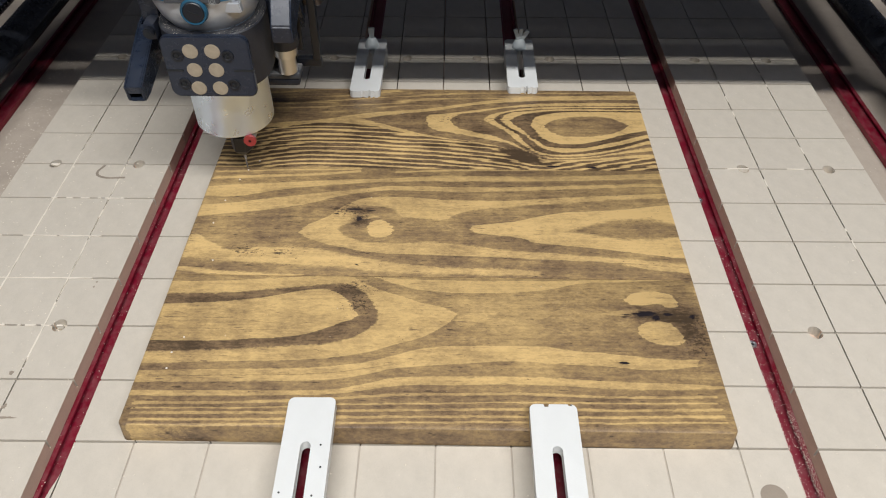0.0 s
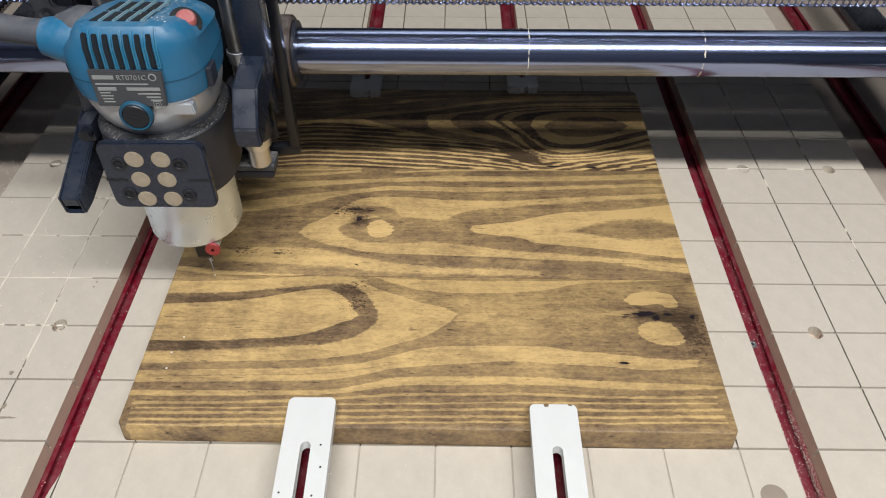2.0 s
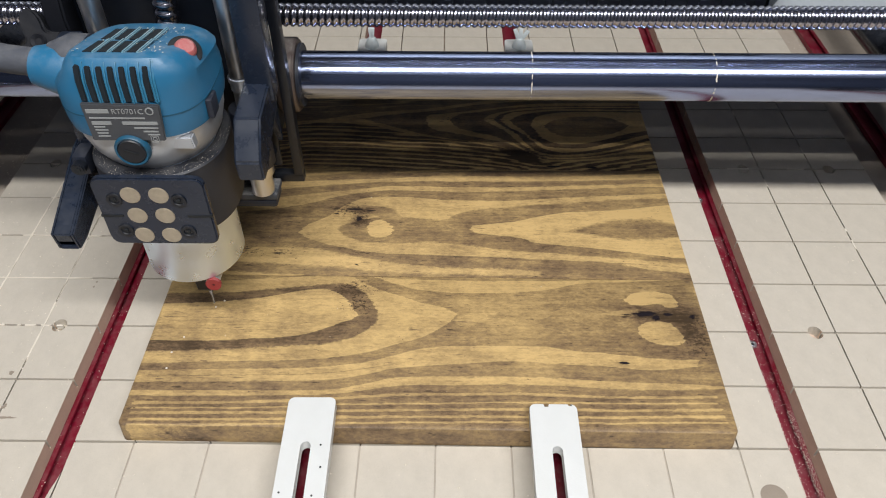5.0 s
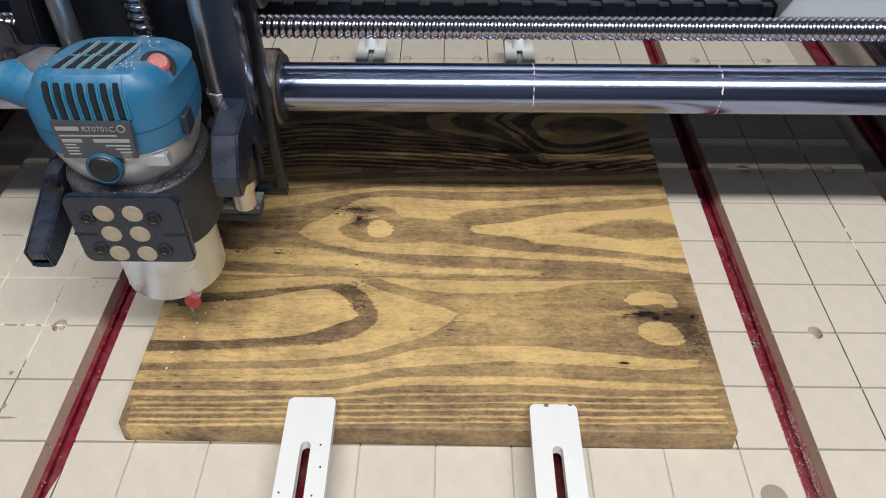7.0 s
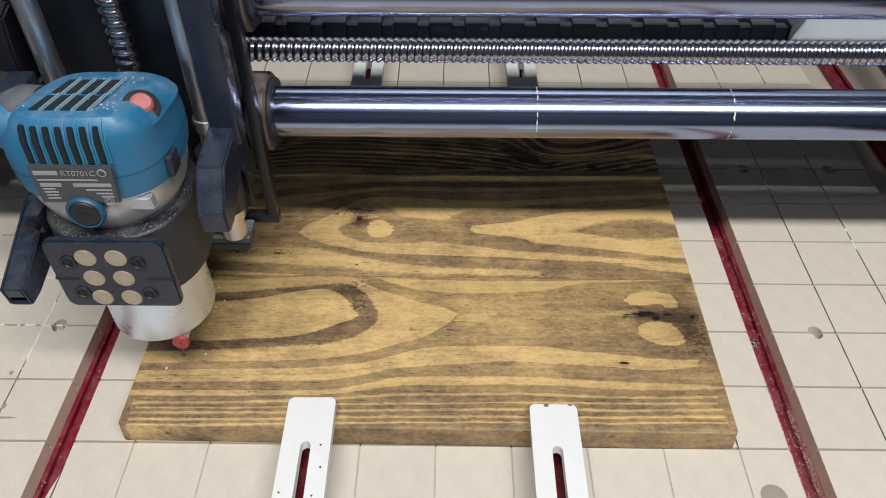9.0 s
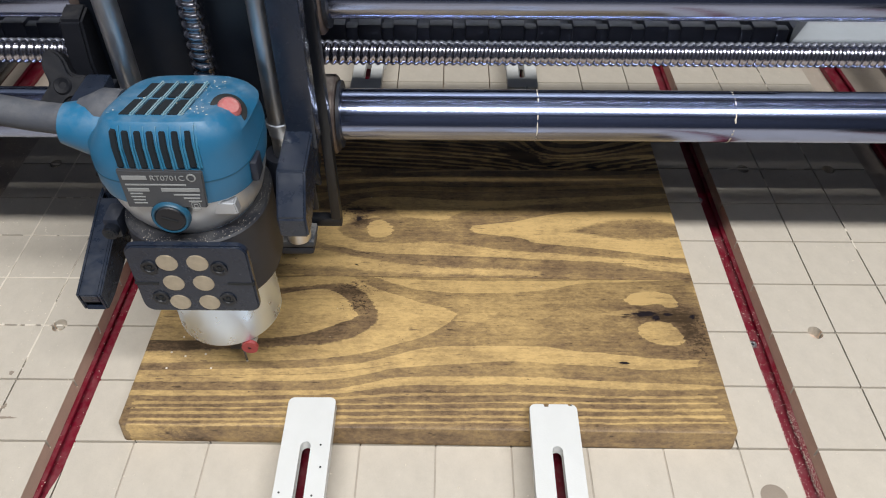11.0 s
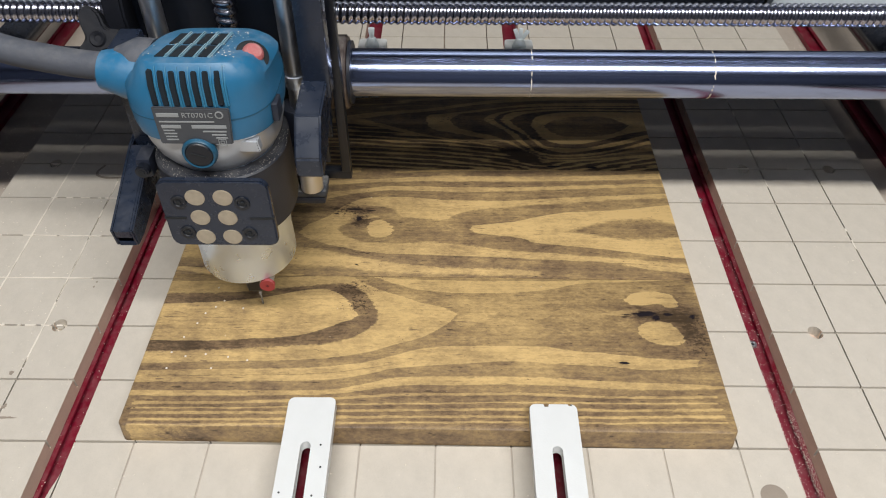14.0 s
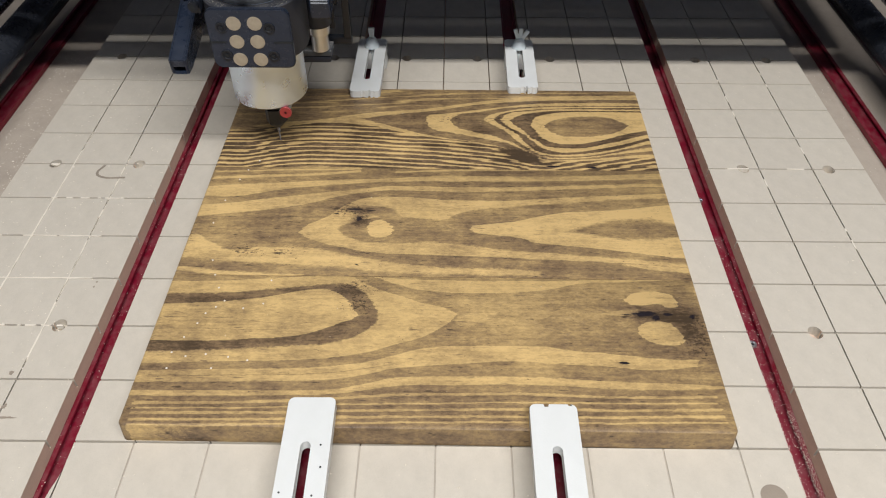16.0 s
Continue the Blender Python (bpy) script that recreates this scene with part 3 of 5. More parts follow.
def rod(r, a, b, centre, axis="z", n=40, bevel=0.0, bm=None):
    """A round bar along an axis from a to b; centre gives the two other coordinates."""
    bm = bm or bmesh.new()
    mid = {"x": ((a + b) / 2, *centre), "y": (centre[0], (a + b) / 2, centre[1]), "z": (*centre, (a + b) / 2)}[axis]
    vs = bmesh.ops.create_cone(bm, cap_ends=True, segments=n, radius1=r, radius2=r, depth=b - a, matrix=Matrix.Translation(mid) @ AX[axis])["verts"]
    if bevel:
        es = list({e for v in vs for e in v.link_edges if e.calc_face_angle(0) > 1.0})
        bmesh.ops.bevel(bm, geom=es, offset=bevel, segments=2, affect="EDGES")
    return bm


def lathe(profile, centre, axis="z", n=48):
    """Turned shape from (radius, height) pairs about an axis; a zero radius closes it."""
    bm = bmesh.new()
    rings = []
    for r, h in profile:
        if r < 1e-6:
            rings.append([bm.verts.new((0, 0, h))])
        else:
            rings.append([bm.verts.new((r * math.cos(2 * math.pi * i / n), r * math.sin(2 * math.pi * i / n), h)) for i in range(n)])
    for p, q in zip(rings, rings[1:]):
        for i in range(n):
            j = (i + 1) % n
            f = [p[i % len(p)], p[j % len(p)], q[j % len(q)], q[i % len(q)]]
            f = list(dict.fromkeys(f))
            if len(f) > 2:
                bm.faces.new(f)
    bmesh.ops.transform(bm, matrix=Matrix.Translation(centre) @ AX[axis], verts=bm.verts)
    return bm


def prism(poly, a, b, axis="z", bevel=0.0, bm=None):
    """A polygon drawn out along an axis. z: (x, y), x: (y, z), y: (x, z)."""
    bm = bm or bmesh.new()
    spot = {"z": lambda u, v, h: (u, v, h), "x": lambda u, v, h: (h, u, v), "y": lambda u, v, h: (u, h, v)}[axis]
    lo = [bm.verts.new(spot(u, v, a)) for u, v in poly]
    hi = [bm.verts.new(spot(u, v, b)) for u, v in poly]
    bm.faces.new(lo)
    bm.faces.new(hi[::-1])
    for i in range(len(poly)):
        j = (i + 1) % len(poly)
        bm.faces.new((lo[i], hi[i], hi[j], lo[j]))
    bmesh.ops.recalc_face_normals(bm, faces=bm.faces)
    if bevel:
        new_edges = list({e for v in lo + hi for e in v.link_edges})
        bmesh.ops.bevel(bm, geom=new_edges, offset=bevel, segments=2, affect="EDGES")
    return bm


def loft(levels, n=64, slope=None):
    """A body of superellipse sections: (z, x half-width, front, back, power, x shift)."""
    bm = bmesh.new()
    rings = []
    for z, hx, front, back, power, sx in levels:
        ring = []
        for i in range(n):
            a = 2 * math.pi * i / n
            c, s = math.cos(a), math.sin(a)
            x = hx * math.copysign(abs(c) ** (2 / power), c) + sx
            y = (back if s > 0 else front) * math.copysign(abs(s) ** (2 / power), s)
            ring.append(bm.verts.new((x, y, z + (slope(x, y, z) if slope else 0))))
        rings.append(ring)
    for p, q in zip(rings, rings[1:]):
        for i in range(n):
            bm.faces.new((p[i], p[(i + 1) % n], q[(i + 1) % n], q[i]))
    bm.faces.new(rings[0][::-1])
    bm.faces.new(rings[-1])
    return bm


def pipe(points, radius, n=14):
    """A bent round tube through points, as a mesh."""
    cu = bpy.data.curves.new("bent_tube", "CURVE")
    cu.dimensions, cu.bevel_depth, cu.bevel_resolution, cu.resolution_u, cu.use_fill_caps = "3D", radius, 5, 10, True
    sp = cu.splines.new("BEZIER")
    sp.bezier_points.add(len(points) - 1)
    for bp, p in zip(sp.bezier_points, points):
        bp.co, bp.handle_left_type, bp.handle_right_type = p, "AUTO", "AUTO"
    ob = bpy.data.objects.new("bent_tube", cu)
    scene.collection.objects.link(ob)
    me = bpy.data.meshes.new_from_object(ob.evaluated_get(bpy.context.evaluated_depsgraph_get()))
    bm = bmesh.new()
    bm.from_mesh(me)
    bpy.data.objects.remove(ob)
    bpy.data.curves.remove(cu)
    bpy.data.meshes.remove(me)
    return bm


def thread(r, pitch, length, depth, n=20, steps=8):
    """A ball screw along x from 0: a round bar with rounded helical grooves."""
    cols = int(length / pitch * steps)
    verts, faces = [], []
    for c in range(cols + 1):
        for i in range(n):
            a = 2 * math.pi * i / n
            ph = (c / steps + i / n) % 1.0
            rr = r - depth * max(0.0, math.sin(math.pi * min(1, ph / 0.62))) ** 0.7 if ph < 0.62 else r
            verts.append((c * pitch / steps, rr * math.cos(a), rr * math.sin(a)))
    for c in range(cols):
        for i in range(n):
            j = (i + 1) % n
            faces.append((c * n + i, c * n + j, (c + 1) * n + j, (c + 1) * n + i))
    bm = bmesh.new()
    me = bpy.data.meshes.new("thread")
    me.from_pydata(verts, [], faces)
    bm.from_mesh(me)
    bpy.data.meshes.remove(me)
    return bm


def moved(bm, m):
    bmesh.ops.transform(bm, matrix=m, verts=bm.verts)
    return bm


# ---- the room, unseen: it closes the place and shapes fill and reflections ----
def room():
    def slab(name, dims, material, label):
        ob = new(name, mesh_of(box(*dims), name, material, 0))
        tagged(ob, label, name.split("_")[0], kind="structure")

    slab("floor", (-2.4, 3.0, -3.0, 2.4, -1.0, -0.9), CONCRETE, "grey concrete workshop floor")
    slab("ceiling", (-2.4, 3.0, -3.0, 2.4, 2.20, 2.30), CEIL, "unseen bluish ceiling that the steel reflects")
    slab("wall_north", (-2.4, 3.0, 2.4, 2.5, -0.9, 2.20), WALL, "unseen workshop wall, darkened to limit fill light")
    slab("wall_south", (-2.4, 3.0, -3.1, -3.0, -0.9, 2.20), WALL, "unseen workshop wall, darkened to limit fill light")
    slab("wall_west", (-2.5, -2.4, -3.0, 2.4, -0.9, 2.20), WALL, "unseen workshop wall, darkened to limit fill light")
    slab("wall_east", (3.0, 3.1, -3.0, 2.4, -0.9, 2.20), WALL, "unseen workshop wall, darkened to limit fill light")


room()

C = 0.0508
SLOTS = (0.0510, 0.2186, 0.3846, 0.5515)
SLOT_HALF = 0.0098
Y_FRONT, Y_BACK = -0.1524, 0.7112


def workbench():
    bench = thing("workbench", "heavy workbench with a thick board top under the machine", "bench")
    part("benchtop", box(-0.42, 1.05, -0.35, 0.95, -0.080, -0.042, 0.002), MDF_BASE, bench)
    for x in (-0.36, 0.99):
        for y in (-0.29, 0.89):
            part("leg", box(x - 0.045, x + 0.045, y - 0.045, y + 0.045, -0.9, -0.080, 0.003), MDF_BASE, bench)


def base_board():
    ob = new("base_board", mesh_of(box(-0.24, 0.88, -0.25, 0.80, -0.042, -0.019, 0.001), "base_board", MDF_BASE, 0))
    tagged(ob, "dusty brown fibreboard base sheet of the router table", "base board")


def t_track(x, z_top, name_label):
    """One red T-slot extrusion with its lips, floor and slot."""
    track = thing("t_track", name_label, "T-track", "red T-tracks in the table")
    h = 0.0055
    for d in (-1, 1):
        poly = [(d * 0.0058, z_top - 0.0012), (d * 0.0062, z_top), (d * 0.0095, z_top), (d * 0.0095, z_top - h), (d * 0.0080, z_top - h), (d * 0.0080, z_top - 0.0014)]
        part("lip", moved(prism(poly, Y_FRONT, Y_BACK, "y"), Matrix.Translation((x, 0, 0))), RED, track)
    part("channel_floor", box(x - 0.0079, x + 0.0079, Y_FRONT, Y_BACK, z_top - h, z_top - h + 0.0012), RED, track)
    return track


workbench()
base_board()
for sx in SLOTS:
    t_track(sx, -0.0128, "red anodised aluminium T-track sunk between fibreboard strips")
t_track(0.7580, -0.0128, "red anodised aluminium T-track on the base board")
t_track(-0.1740, -0.0128, "red anodised aluminium T-track on the base board")

HOLES = [(x, row) for row in (2, 6, 10) for x in (-0.069, 0.012, 0.094, 0.178, 0.262, 0.343, 0.427, 0.511, 0.594, 0.676)]


def spoilboard():
    """Fibreboard strips between the tracks; their scored top squares are the last pieces of the file."""
    board = thing("spoilboard", "scored beige fibreboard spoilboard with dusty grid lines", "spoilboard")
    edges = [-2 * C] + [v for s in SLOTS for v in (s - SLOT_HALF, s + SLOT_HALF)] + [14 * C]
    for a, b in zip(edges[0::2], edges[1::2]):
        part("strip", box(a, b, Y_FRONT, Y_BACK, -0.019, -0.0091), MDF_EDGE_LIT, board)
    return board


SPOILBOARD = spoilboard()


# ---- the pine panel ----
BOARD = pose(0.3000, 0.2065, 0.0, 0, 0, -0.28)
BX, BY, BZ = 0.2046, 0.2065, 0.0190


def plank_body(y0, y1, front, back):
    """One plank of the panel: a little wider at the foot, eased top edges, rounded outer corners."""
    bm, rings = bmesh.new(), []
    for z, ease in ((0.0, 0.0), (0.9 * BZ, 0.0), (0.965 * BZ, 0.0005), (BZ, 0.0020)):
        x = BX * (1 + 0.008 * (1 - z / BZ)) - ease
        a, b = y0 + (ease if front else 0), y1 - (ease if back else 0)
        ra, rb = 0.0042 if front else 0.0002, 0.0042 if back else 0.0002
        ring = []
        for cx, cy, r, turn in ((x - rb, b - rb, rb, 0), (rb - x, b - rb, rb, 90), (ra - x, a + ra, ra, 180), (x - ra, a + ra, ra, 270)):
            ring += [bm.verts.new((cx + r * math.cos(radians(turn + 18 * i)), cy + r * math.sin(radians(turn + 18 * i)), z)) for i in range(6)]
        rings.append(ring)
    for p, q in zip(rings, rings[1:]):
        for i in range(len(p)):
            bm.faces.new((p[i], p[(i + 1) % len(p)], q[(i + 1) % len(p)], q[i]))
    bm.faces.new(rings[0][::-1])
    bm.faces.new(rings[-1])
    return bm


def pine_panel():
    panel = thing("pine_panel", "brown-stained glued pine panel clamped on the spoilboard", "wood panel", at=BOARD)
    seams = (-BY, -0.0680, 0.0705, BY)
    front, middle, back = front_plank_wood(), middle_plank_wood(), back_plank_wood()
    for y0, y1, mat, label in ((seams[0], seams[1], front, "front plank with a dark knot"), (seams[1], seams[2], middle, "middle plank with a pale flame figure"), (seams[2], seams[3], back, "back plank with fine dense grain")):
        bm = plank_body(y0 + 0.00025, y1 - 0.00025, y0 == seams[0], y1 == seams[3])
        part("plank", bm, mat, panel, label)


pine_panel()


# ---- hold-down clamps ----
def slotted(width, y0, y1, z0, z1, slot0, slot1, slot_w, corner=0.004, notches=(), nose=1):
    """A flat bar along y with an open slot through it, as four joined blocks with rounded ends."""
    w, s = width / 2, slot_w / 2
    k = 5
    outer = []
    for cx, cy, a0 in ((w - corner, y1 - corner, 0), (-w + corner, y1 - corner, 90), (-w + corner, y0 + corner, 180), (w - corner, y0 + corner, 270)):
        outer += [(cx + corner * math.cos(radians(a0 + 90 * i / k)), cy + corner * math.sin(radians(a0 + 90 * i / k))) for i in range(k + 1)]
    at = k + 1 if nose > 0 else 3 * (k + 1)
    edge = y1 if nose > 0 else y0
    cut = []
    for cx, nw, nd in sorted(notches, key=lambda q: -nose * q[0]):
        for u, v in ((0.5, 0.0), (0.4, 0.9), (-0.3, 1.0), (-0.5, 0.0)):
            cut.append((cx + nose * u * nw, edge - nose * v * nd))
    outer[at:at] = cut
    inner = [(s * math.cos(math.pi * i / 8), slot1 - s + s * math.sin(math.pi * i / 8)) for i in range(9)] + [(-s * math.cos(math.pi * i / 8), slot0 + s - s * math.sin(math.pi * i / 8)) for i in range(9)]
    bm = bmesh.new()
    edges, walls = [], []
    for loop in (outer, inner):
        vs = [bm.verts.new((x, y, z1)) for x, y in loop]
        es = [bm.edges.new((vs[i], vs[(i + 1) % len(vs)])) for i in range(len(vs))]
        edges += es
    top = bmesh.ops.triangle_fill(bm, use_beauty=True, edges=edges)["geom"]
    faces = [f for f in top if isinstance(f, bmesh.types.BMFace)]
    ext = bmesh.ops.extrude_face_region(bm, geom=faces)["geom"]
    bmesh.ops.translate(bm, vec=(0, 0, z0 - z1), verts=[v for v in ext if isinstance(v, bmesh.types.BMVert)])
    return bm


def clamp(x, y0, y1, slot0, slot1, rise, lean, bolt_y, wings, label, chips, pits=()):
    cl = thing("hold_down_clamp", label, "clamp", "white hold-down clamps", at=pose(x, 0, 0, 0, 0, lean))
    bar = part("bar", slotted(0.0312, y0, y1, BZ + 0.0004, BZ + 0.0004 + rise, slot0, slot1, 0.0066, 0.004, chips, -1 if y0 > 0.1 else 1), WHITE_WOOD, cl)
    heel = y1 if y0 > 0.1 else y0
    d = 1 if y0 > 0.1 else -1
    part("heel_block", box(-0.0150, 0.0150, min(heel, heel - d * 0.020), max(heel, heel - d * 0.020), -0.0001, BZ + 0.0003, 0.001), WHITE_WOOD, cl)
    top = BZ + rise + 0.0004
    # pits are black discs level with the bar, shade by colour
    for px, py in pits:
        part("pit", rod(0.0007, top - 0.0006, top + 0.00008, (px, py), "z", 10), HOLE_SHADE, bar)
    bolt = part("bolt", rod(0.0032, -0.016, top + 0.010, (0, bolt_y), "z", 16), NYLON, cl)
    nut = part("wing_nut", lathe([(0.0, top + 0.011), (0.0035, top + 0.011), (0.0050, top + 0.009), (0.0072, top + 0.003), (0.0080, top), (0.0, top)], (0, bolt_y, 0), "z", 24), NYLON, cl, "milky white nylon wing nut")
    for a in wings:
        w = box(-0.0022, 0.0022, -0.0014, 0.0014, 0.0, 0.0165, 0.0008)
        part("wing", moved(w, Matrix.Translation((0, bolt_y, top + 0.006)) @ Matrix.Rotation(radians(a), 4, "Y")), NYLON, nut)


clamp(0.2230, -0.125, 0.0185, -0.085, -0.0150, 0.0080, 0.6, -0.078, (-35, 35), "white slotted clamp bar with a smooth rounded nose", [], [(0.0095, -0.0175), (0.0110, -0.0330), (0.0080, -0.052), (-0.0120, -0.050)])
clamp(0.3822, -0.125, 0.0150, -0.085, -0.0165, 0.0080, -0.2, -0.078, (-35, 35), "white slotted clamp bar with a notched nose", [(-0.0045, 0.0036, 0.0022), (0.0112, 0.0030, 0.0012)], [])
clamp(0.2216, 0.3945, 0.504, 0.4180, 0.4930, 0.0075, -0.4, 0.4870, (-4, 6), "white slotted clamp bar with a chipped nose", [(-0.002, 0.0030, 0.0012), (0.0045, 0.0024, 0.0026), (0.009, 0.002, 0.001)])
clamp(0.3840, 0.4035, 0.504, 0.4230, 0.4930, 0.0075, -0.5, 0.4870, (-20, 4, 32), "white slotted clamp bar with a split nose", [(0.000, 0.0050, 0.0018), (0.004, 0.002, 0.004), (0.0085, 0.003, 0.001)])


# ---- side rails ----
def side_rail(sign, x):
    rail = thing("side_rail", "black machine side rail running along the table edge", "machine rail", "side rails")
    part("guide_tube", rod(0.0175, -0.2, 0.78, (x, 0.030), "y", 56), BLACK_GLOSS, rail, "black guide tube")
    sc = thread(0.0075, 0.0085, 0.95, 0.0014, 12, 6)
    part("ball_screw", moved(sc, Matrix.Translation((x + sign * 0.052, -0.19, 0.030)) @ Matrix.Rotation(radians(90), 4, "Z")), SCREW_STEEL, rail)
    for y in (-0.19, 0.765):
        part("foot", box(x - 0.035, x + 0.035, y - 0.012, y + 0.012, -0.019, 0.085, 0.003), BLACK, rail)


side_rail(1, 0.792)
side_rail(-1, -0.176)


# ---- gantry: rails, screw and drag chain, in the space of the bit's place along y ----
RAIL_Y, RAIL_Z, SCREW_Z, TOP_Z = 0.1000, 0.1597, 0.2045, 0.2480
GANTRY = thing("gantry", "steel gantry bridge with two polished guide rails", "CNC gantry")


def broken_ring(x, y, z, r, w):
    """Short arcs of dust round a rail, with gaps."""
    rng = random.Random(int(x * 1000))
    bm = bmesh.new()
    n = 72
    for i in range(n):
        if rng.random() < 0.42:
            continue
        off, half = rng.uniform(-0.4, 0.4) * w, w * rng.uniform(0.3, 1.0)
        vs = [bm.verts.new((x + off + e * half, y + (r + 0.00008) * math.cos(a), z + (r + 0.00008) * math.sin(a))) for a, e in ((2 * math.pi * i / n, -1), (2 * math.pi * i / n, 1), (2 * math.pi * (i + 1.1) / n, 1), (2 * math.pi * (i + 1.1) / n, -1))]
        bm.faces.new(vs)
    return bm


def gantry():
    for z in (RAIL_Z, TOP_Z):
        rail = part("guide_rail", rod(0.0171, -0.20, 0.83, (RAIL_Y, z), "x", 96), CHROME, GANTRY, "polished steel guide rail")
        if z == RAIL_Z:
            for x, w in ((0.3700, 0.0004), (0.4985, 0.0006)):
                part("dust_ring", broken_ring(x, RAIL_Y, z, 0.01712, w), DUST, rail, "thin broken ring of dust on the rail")
    sc = thread(0.0079, 0.0048, 1.02, 0.0011, 20, 8)
    part("ball_screw", moved(sc, Matrix.Translation((-0.195, RAIL_Y + 0.003, SCREW_Z))), SCREW_STEEL, GANTRY, "long rolled steel ball screw")
    part("cable_tray", box(-0.20, 0.83, RAIL_Y + 0.040, RAIL_Y + 0.092, 0.180, 0.184, 0.001), TRAY, GANTRY, "grey sheet metal cable tray")
    part("cable_tray", box(-0.20, 0.83, RAIL_Y + 0.090, RAIL_Y + 0.094, 0.1845, 0.30, 0.001), TRAY, GANTRY, "grey sheet metal cable tray")
    chain = part("drag_chain", box(-0.05, 0.545, RAIL_Y + 0.048, RAIL_Y + 0.086, 0.1842, 0.1900, 0.001), BLACK, GANTRY, "black plastic drag chain")
    for i in range(24):
        x = -0.045 + i * 0.0245
        part("link", box(x, x + 0.0160, RAIL_Y + 0.046, RAIL_Y + 0.088, 0.1900, 0.2010, 0.0012), BLACK, chain)
        part("bridge", box(x + 0.0160, x + 0.0245, RAIL_Y + 0.046, RAIL_Y + 0.054, 0.1885, 0.1990, 0.001), BLACK, chain)
    part("chain_end", prism([(0.545, RAIL_Y + 0.046), (0.575, RAIL_Y + 0.088), (0.545, RAIL_Y + 0.088)], 0.186, 0.200, "z"), BLACK, chain)
    for x0, x1 in ((-0.235, -0.186), (0.796, 0.845)):
        part("end_block", box(x0, x1, RAIL_Y - 0.042, RAIL_Y + 0.042, -0.002, 0.285, 0.008), BLACK, GANTRY, "black gantry end block")


gantry()

# ---- carriage, in the space of the bit's place in x and y ----
CARRIAGE = thing("z_axis_carriage", "black cross carriage with steel rods on the gantry", "CNC carriage")


def carriage():
    back = []
    part("back_plate", box(-0.066, 0.044, 0.068, 0.075, 0.088, 0.43, 0.0015), BLACK_METAL, CARRIAGE)
    part("back_plate_edge", box(0.0600, 0.0668, 0.064, 0.073, 0.096, 0.43, 0.001), BLACK_METAL, CARRIAGE)
    part("back_plate_foot", box(0.0445, 0.0668, 0.066, 0.073, 0.0880, 0.0958, 0.0012), BLACK_METAL, CARRIAGE)
    part("side_strap", box(0.0440, 0.0525, 0.064, 0.0675, 0.105, 0.43, 0.001), BLACK_METAL, CARRIAGE)
    for z in (0.118, 0.142):
        part("strap_bolt", rod(0.0030, 0.0600, 0.0640, (0.0478, z), "y", 16, 0.0006), BLACK_METAL, CARRIAGE)
    part("bottom_plate", box(-0.060, 0.050, 0.045, 0.0655, 0.0870, 0.0925, 0.002), DUSTY_BLACK, CARRIAGE, "dusty cast bottom plate")
    part("bottom_plate_skirt", box(-0.060, 0.049, 0.045, 0.0655, 0.0800, 0.0869, 0.003), BLACK, CARRIAGE)
    for x in (0.0395, -0.0425):
        r = part("guide_rod", rod(0.0064, 0.0926, 0.43, (x, 0.050), "z", 40), SILVER, CARRIAGE, "polished vertical guide rod")
        part("rod_collar", lathe([(0.0066, 0.1855), (0.0080, 0.1860), (0.0080, 0.1890), (0.0072, 0.1895), (0.0072, 0.1800), (0.0066, 0.1800)], (x, 0.050, 0), "z", 32), ALU, r)
        part("bearing", lathe([(0.0066, 0.1180), (0.0118, 0.1180), (0.0125, 0.1190), (0.0125, 0.1640), (0.0118, 0.1650), (0.0066, 0.1650)], (x, 0.050, 0), "z", 36), BLACK, CARRIAGE, "black linear bearing")
        part("bearing_seal", lathe([(0.0066, 0.0930), (0.0082, 0.0930), (0.0082, 0.1090), (0.0100, 0.1095), (0.0104, 0.1105), (0.0104, 0.1178), (0.0066, 0.1178)], (x, 0.050, 0), "z", 36), SILVER, CARRIAGE)
    sc = thread(0.0077, 0.0062, 0.20, 0.0013, 18, 8)
    part("z_screw", moved(sc, Matrix.Translation((0.001, 0.055, 0.21)) @ Matrix.Rotation(radians(-90), 4, "Y")), SCREW_STEEL, CARRIAGE, "vertical rolled steel screw")
    # arms that reach forward on both sides of the motor
    arm_r = part("arm", box(0.0490, 0.0660, 0.026, 0.0400, 0.185, 0.43, 0.0015), NAVY, CARRIAGE, "dark slate plastic arm")
    foot = [(0.040, 0.199), (-0.006, 0.194), (-0.0220, 0.1730), (-0.0205, 0.1580), (-0.010, 0.1580), (0.040, 0.1780)]
    part("arm_foot", prism(foot, 0.0480, 0.0640, "x", 0.0012), NAVY, arm_r)
    part("arm_web", prism([(0.060, 0.43), (0.0405, 0.43), (0.0405, 0.165), (0.060, 0.130)], 0.0535, 0.0580, "x", 0.0008), NAVY, arm_r)
    arm_l = part("arm", box(-0.0640, -0.0500, 0.017, 0.046, 0.150, 0.222, 0.0015), NAVY, CARRIAGE, "dark slate plastic arm")
    foot_l = [(0.045, 0.160), (0.016, 0.156), (-0.0430, 0.1330), (-0.0410, 0.1190), (-0.030, 0.1190), (0.045, 0.1350)]
    part("arm_foot", prism(foot_l, -0.0685, -0.0660, "x", 0.0008), NAVY, arm_l)
    part("arm_foot", prism(foot_l, -0.0565, -0.0540, "x", 0.0008), NAVY, arm_l)
    part("arm_face", prism([(0.016, 0.1555), (-0.0430, 0.1327), (-0.0420, 0.1260), (-0.0395, 0.1300), (0.016, 0.1520)], -0.0662, -0.0560, "x", 0.0005), NAVY, arm_l)
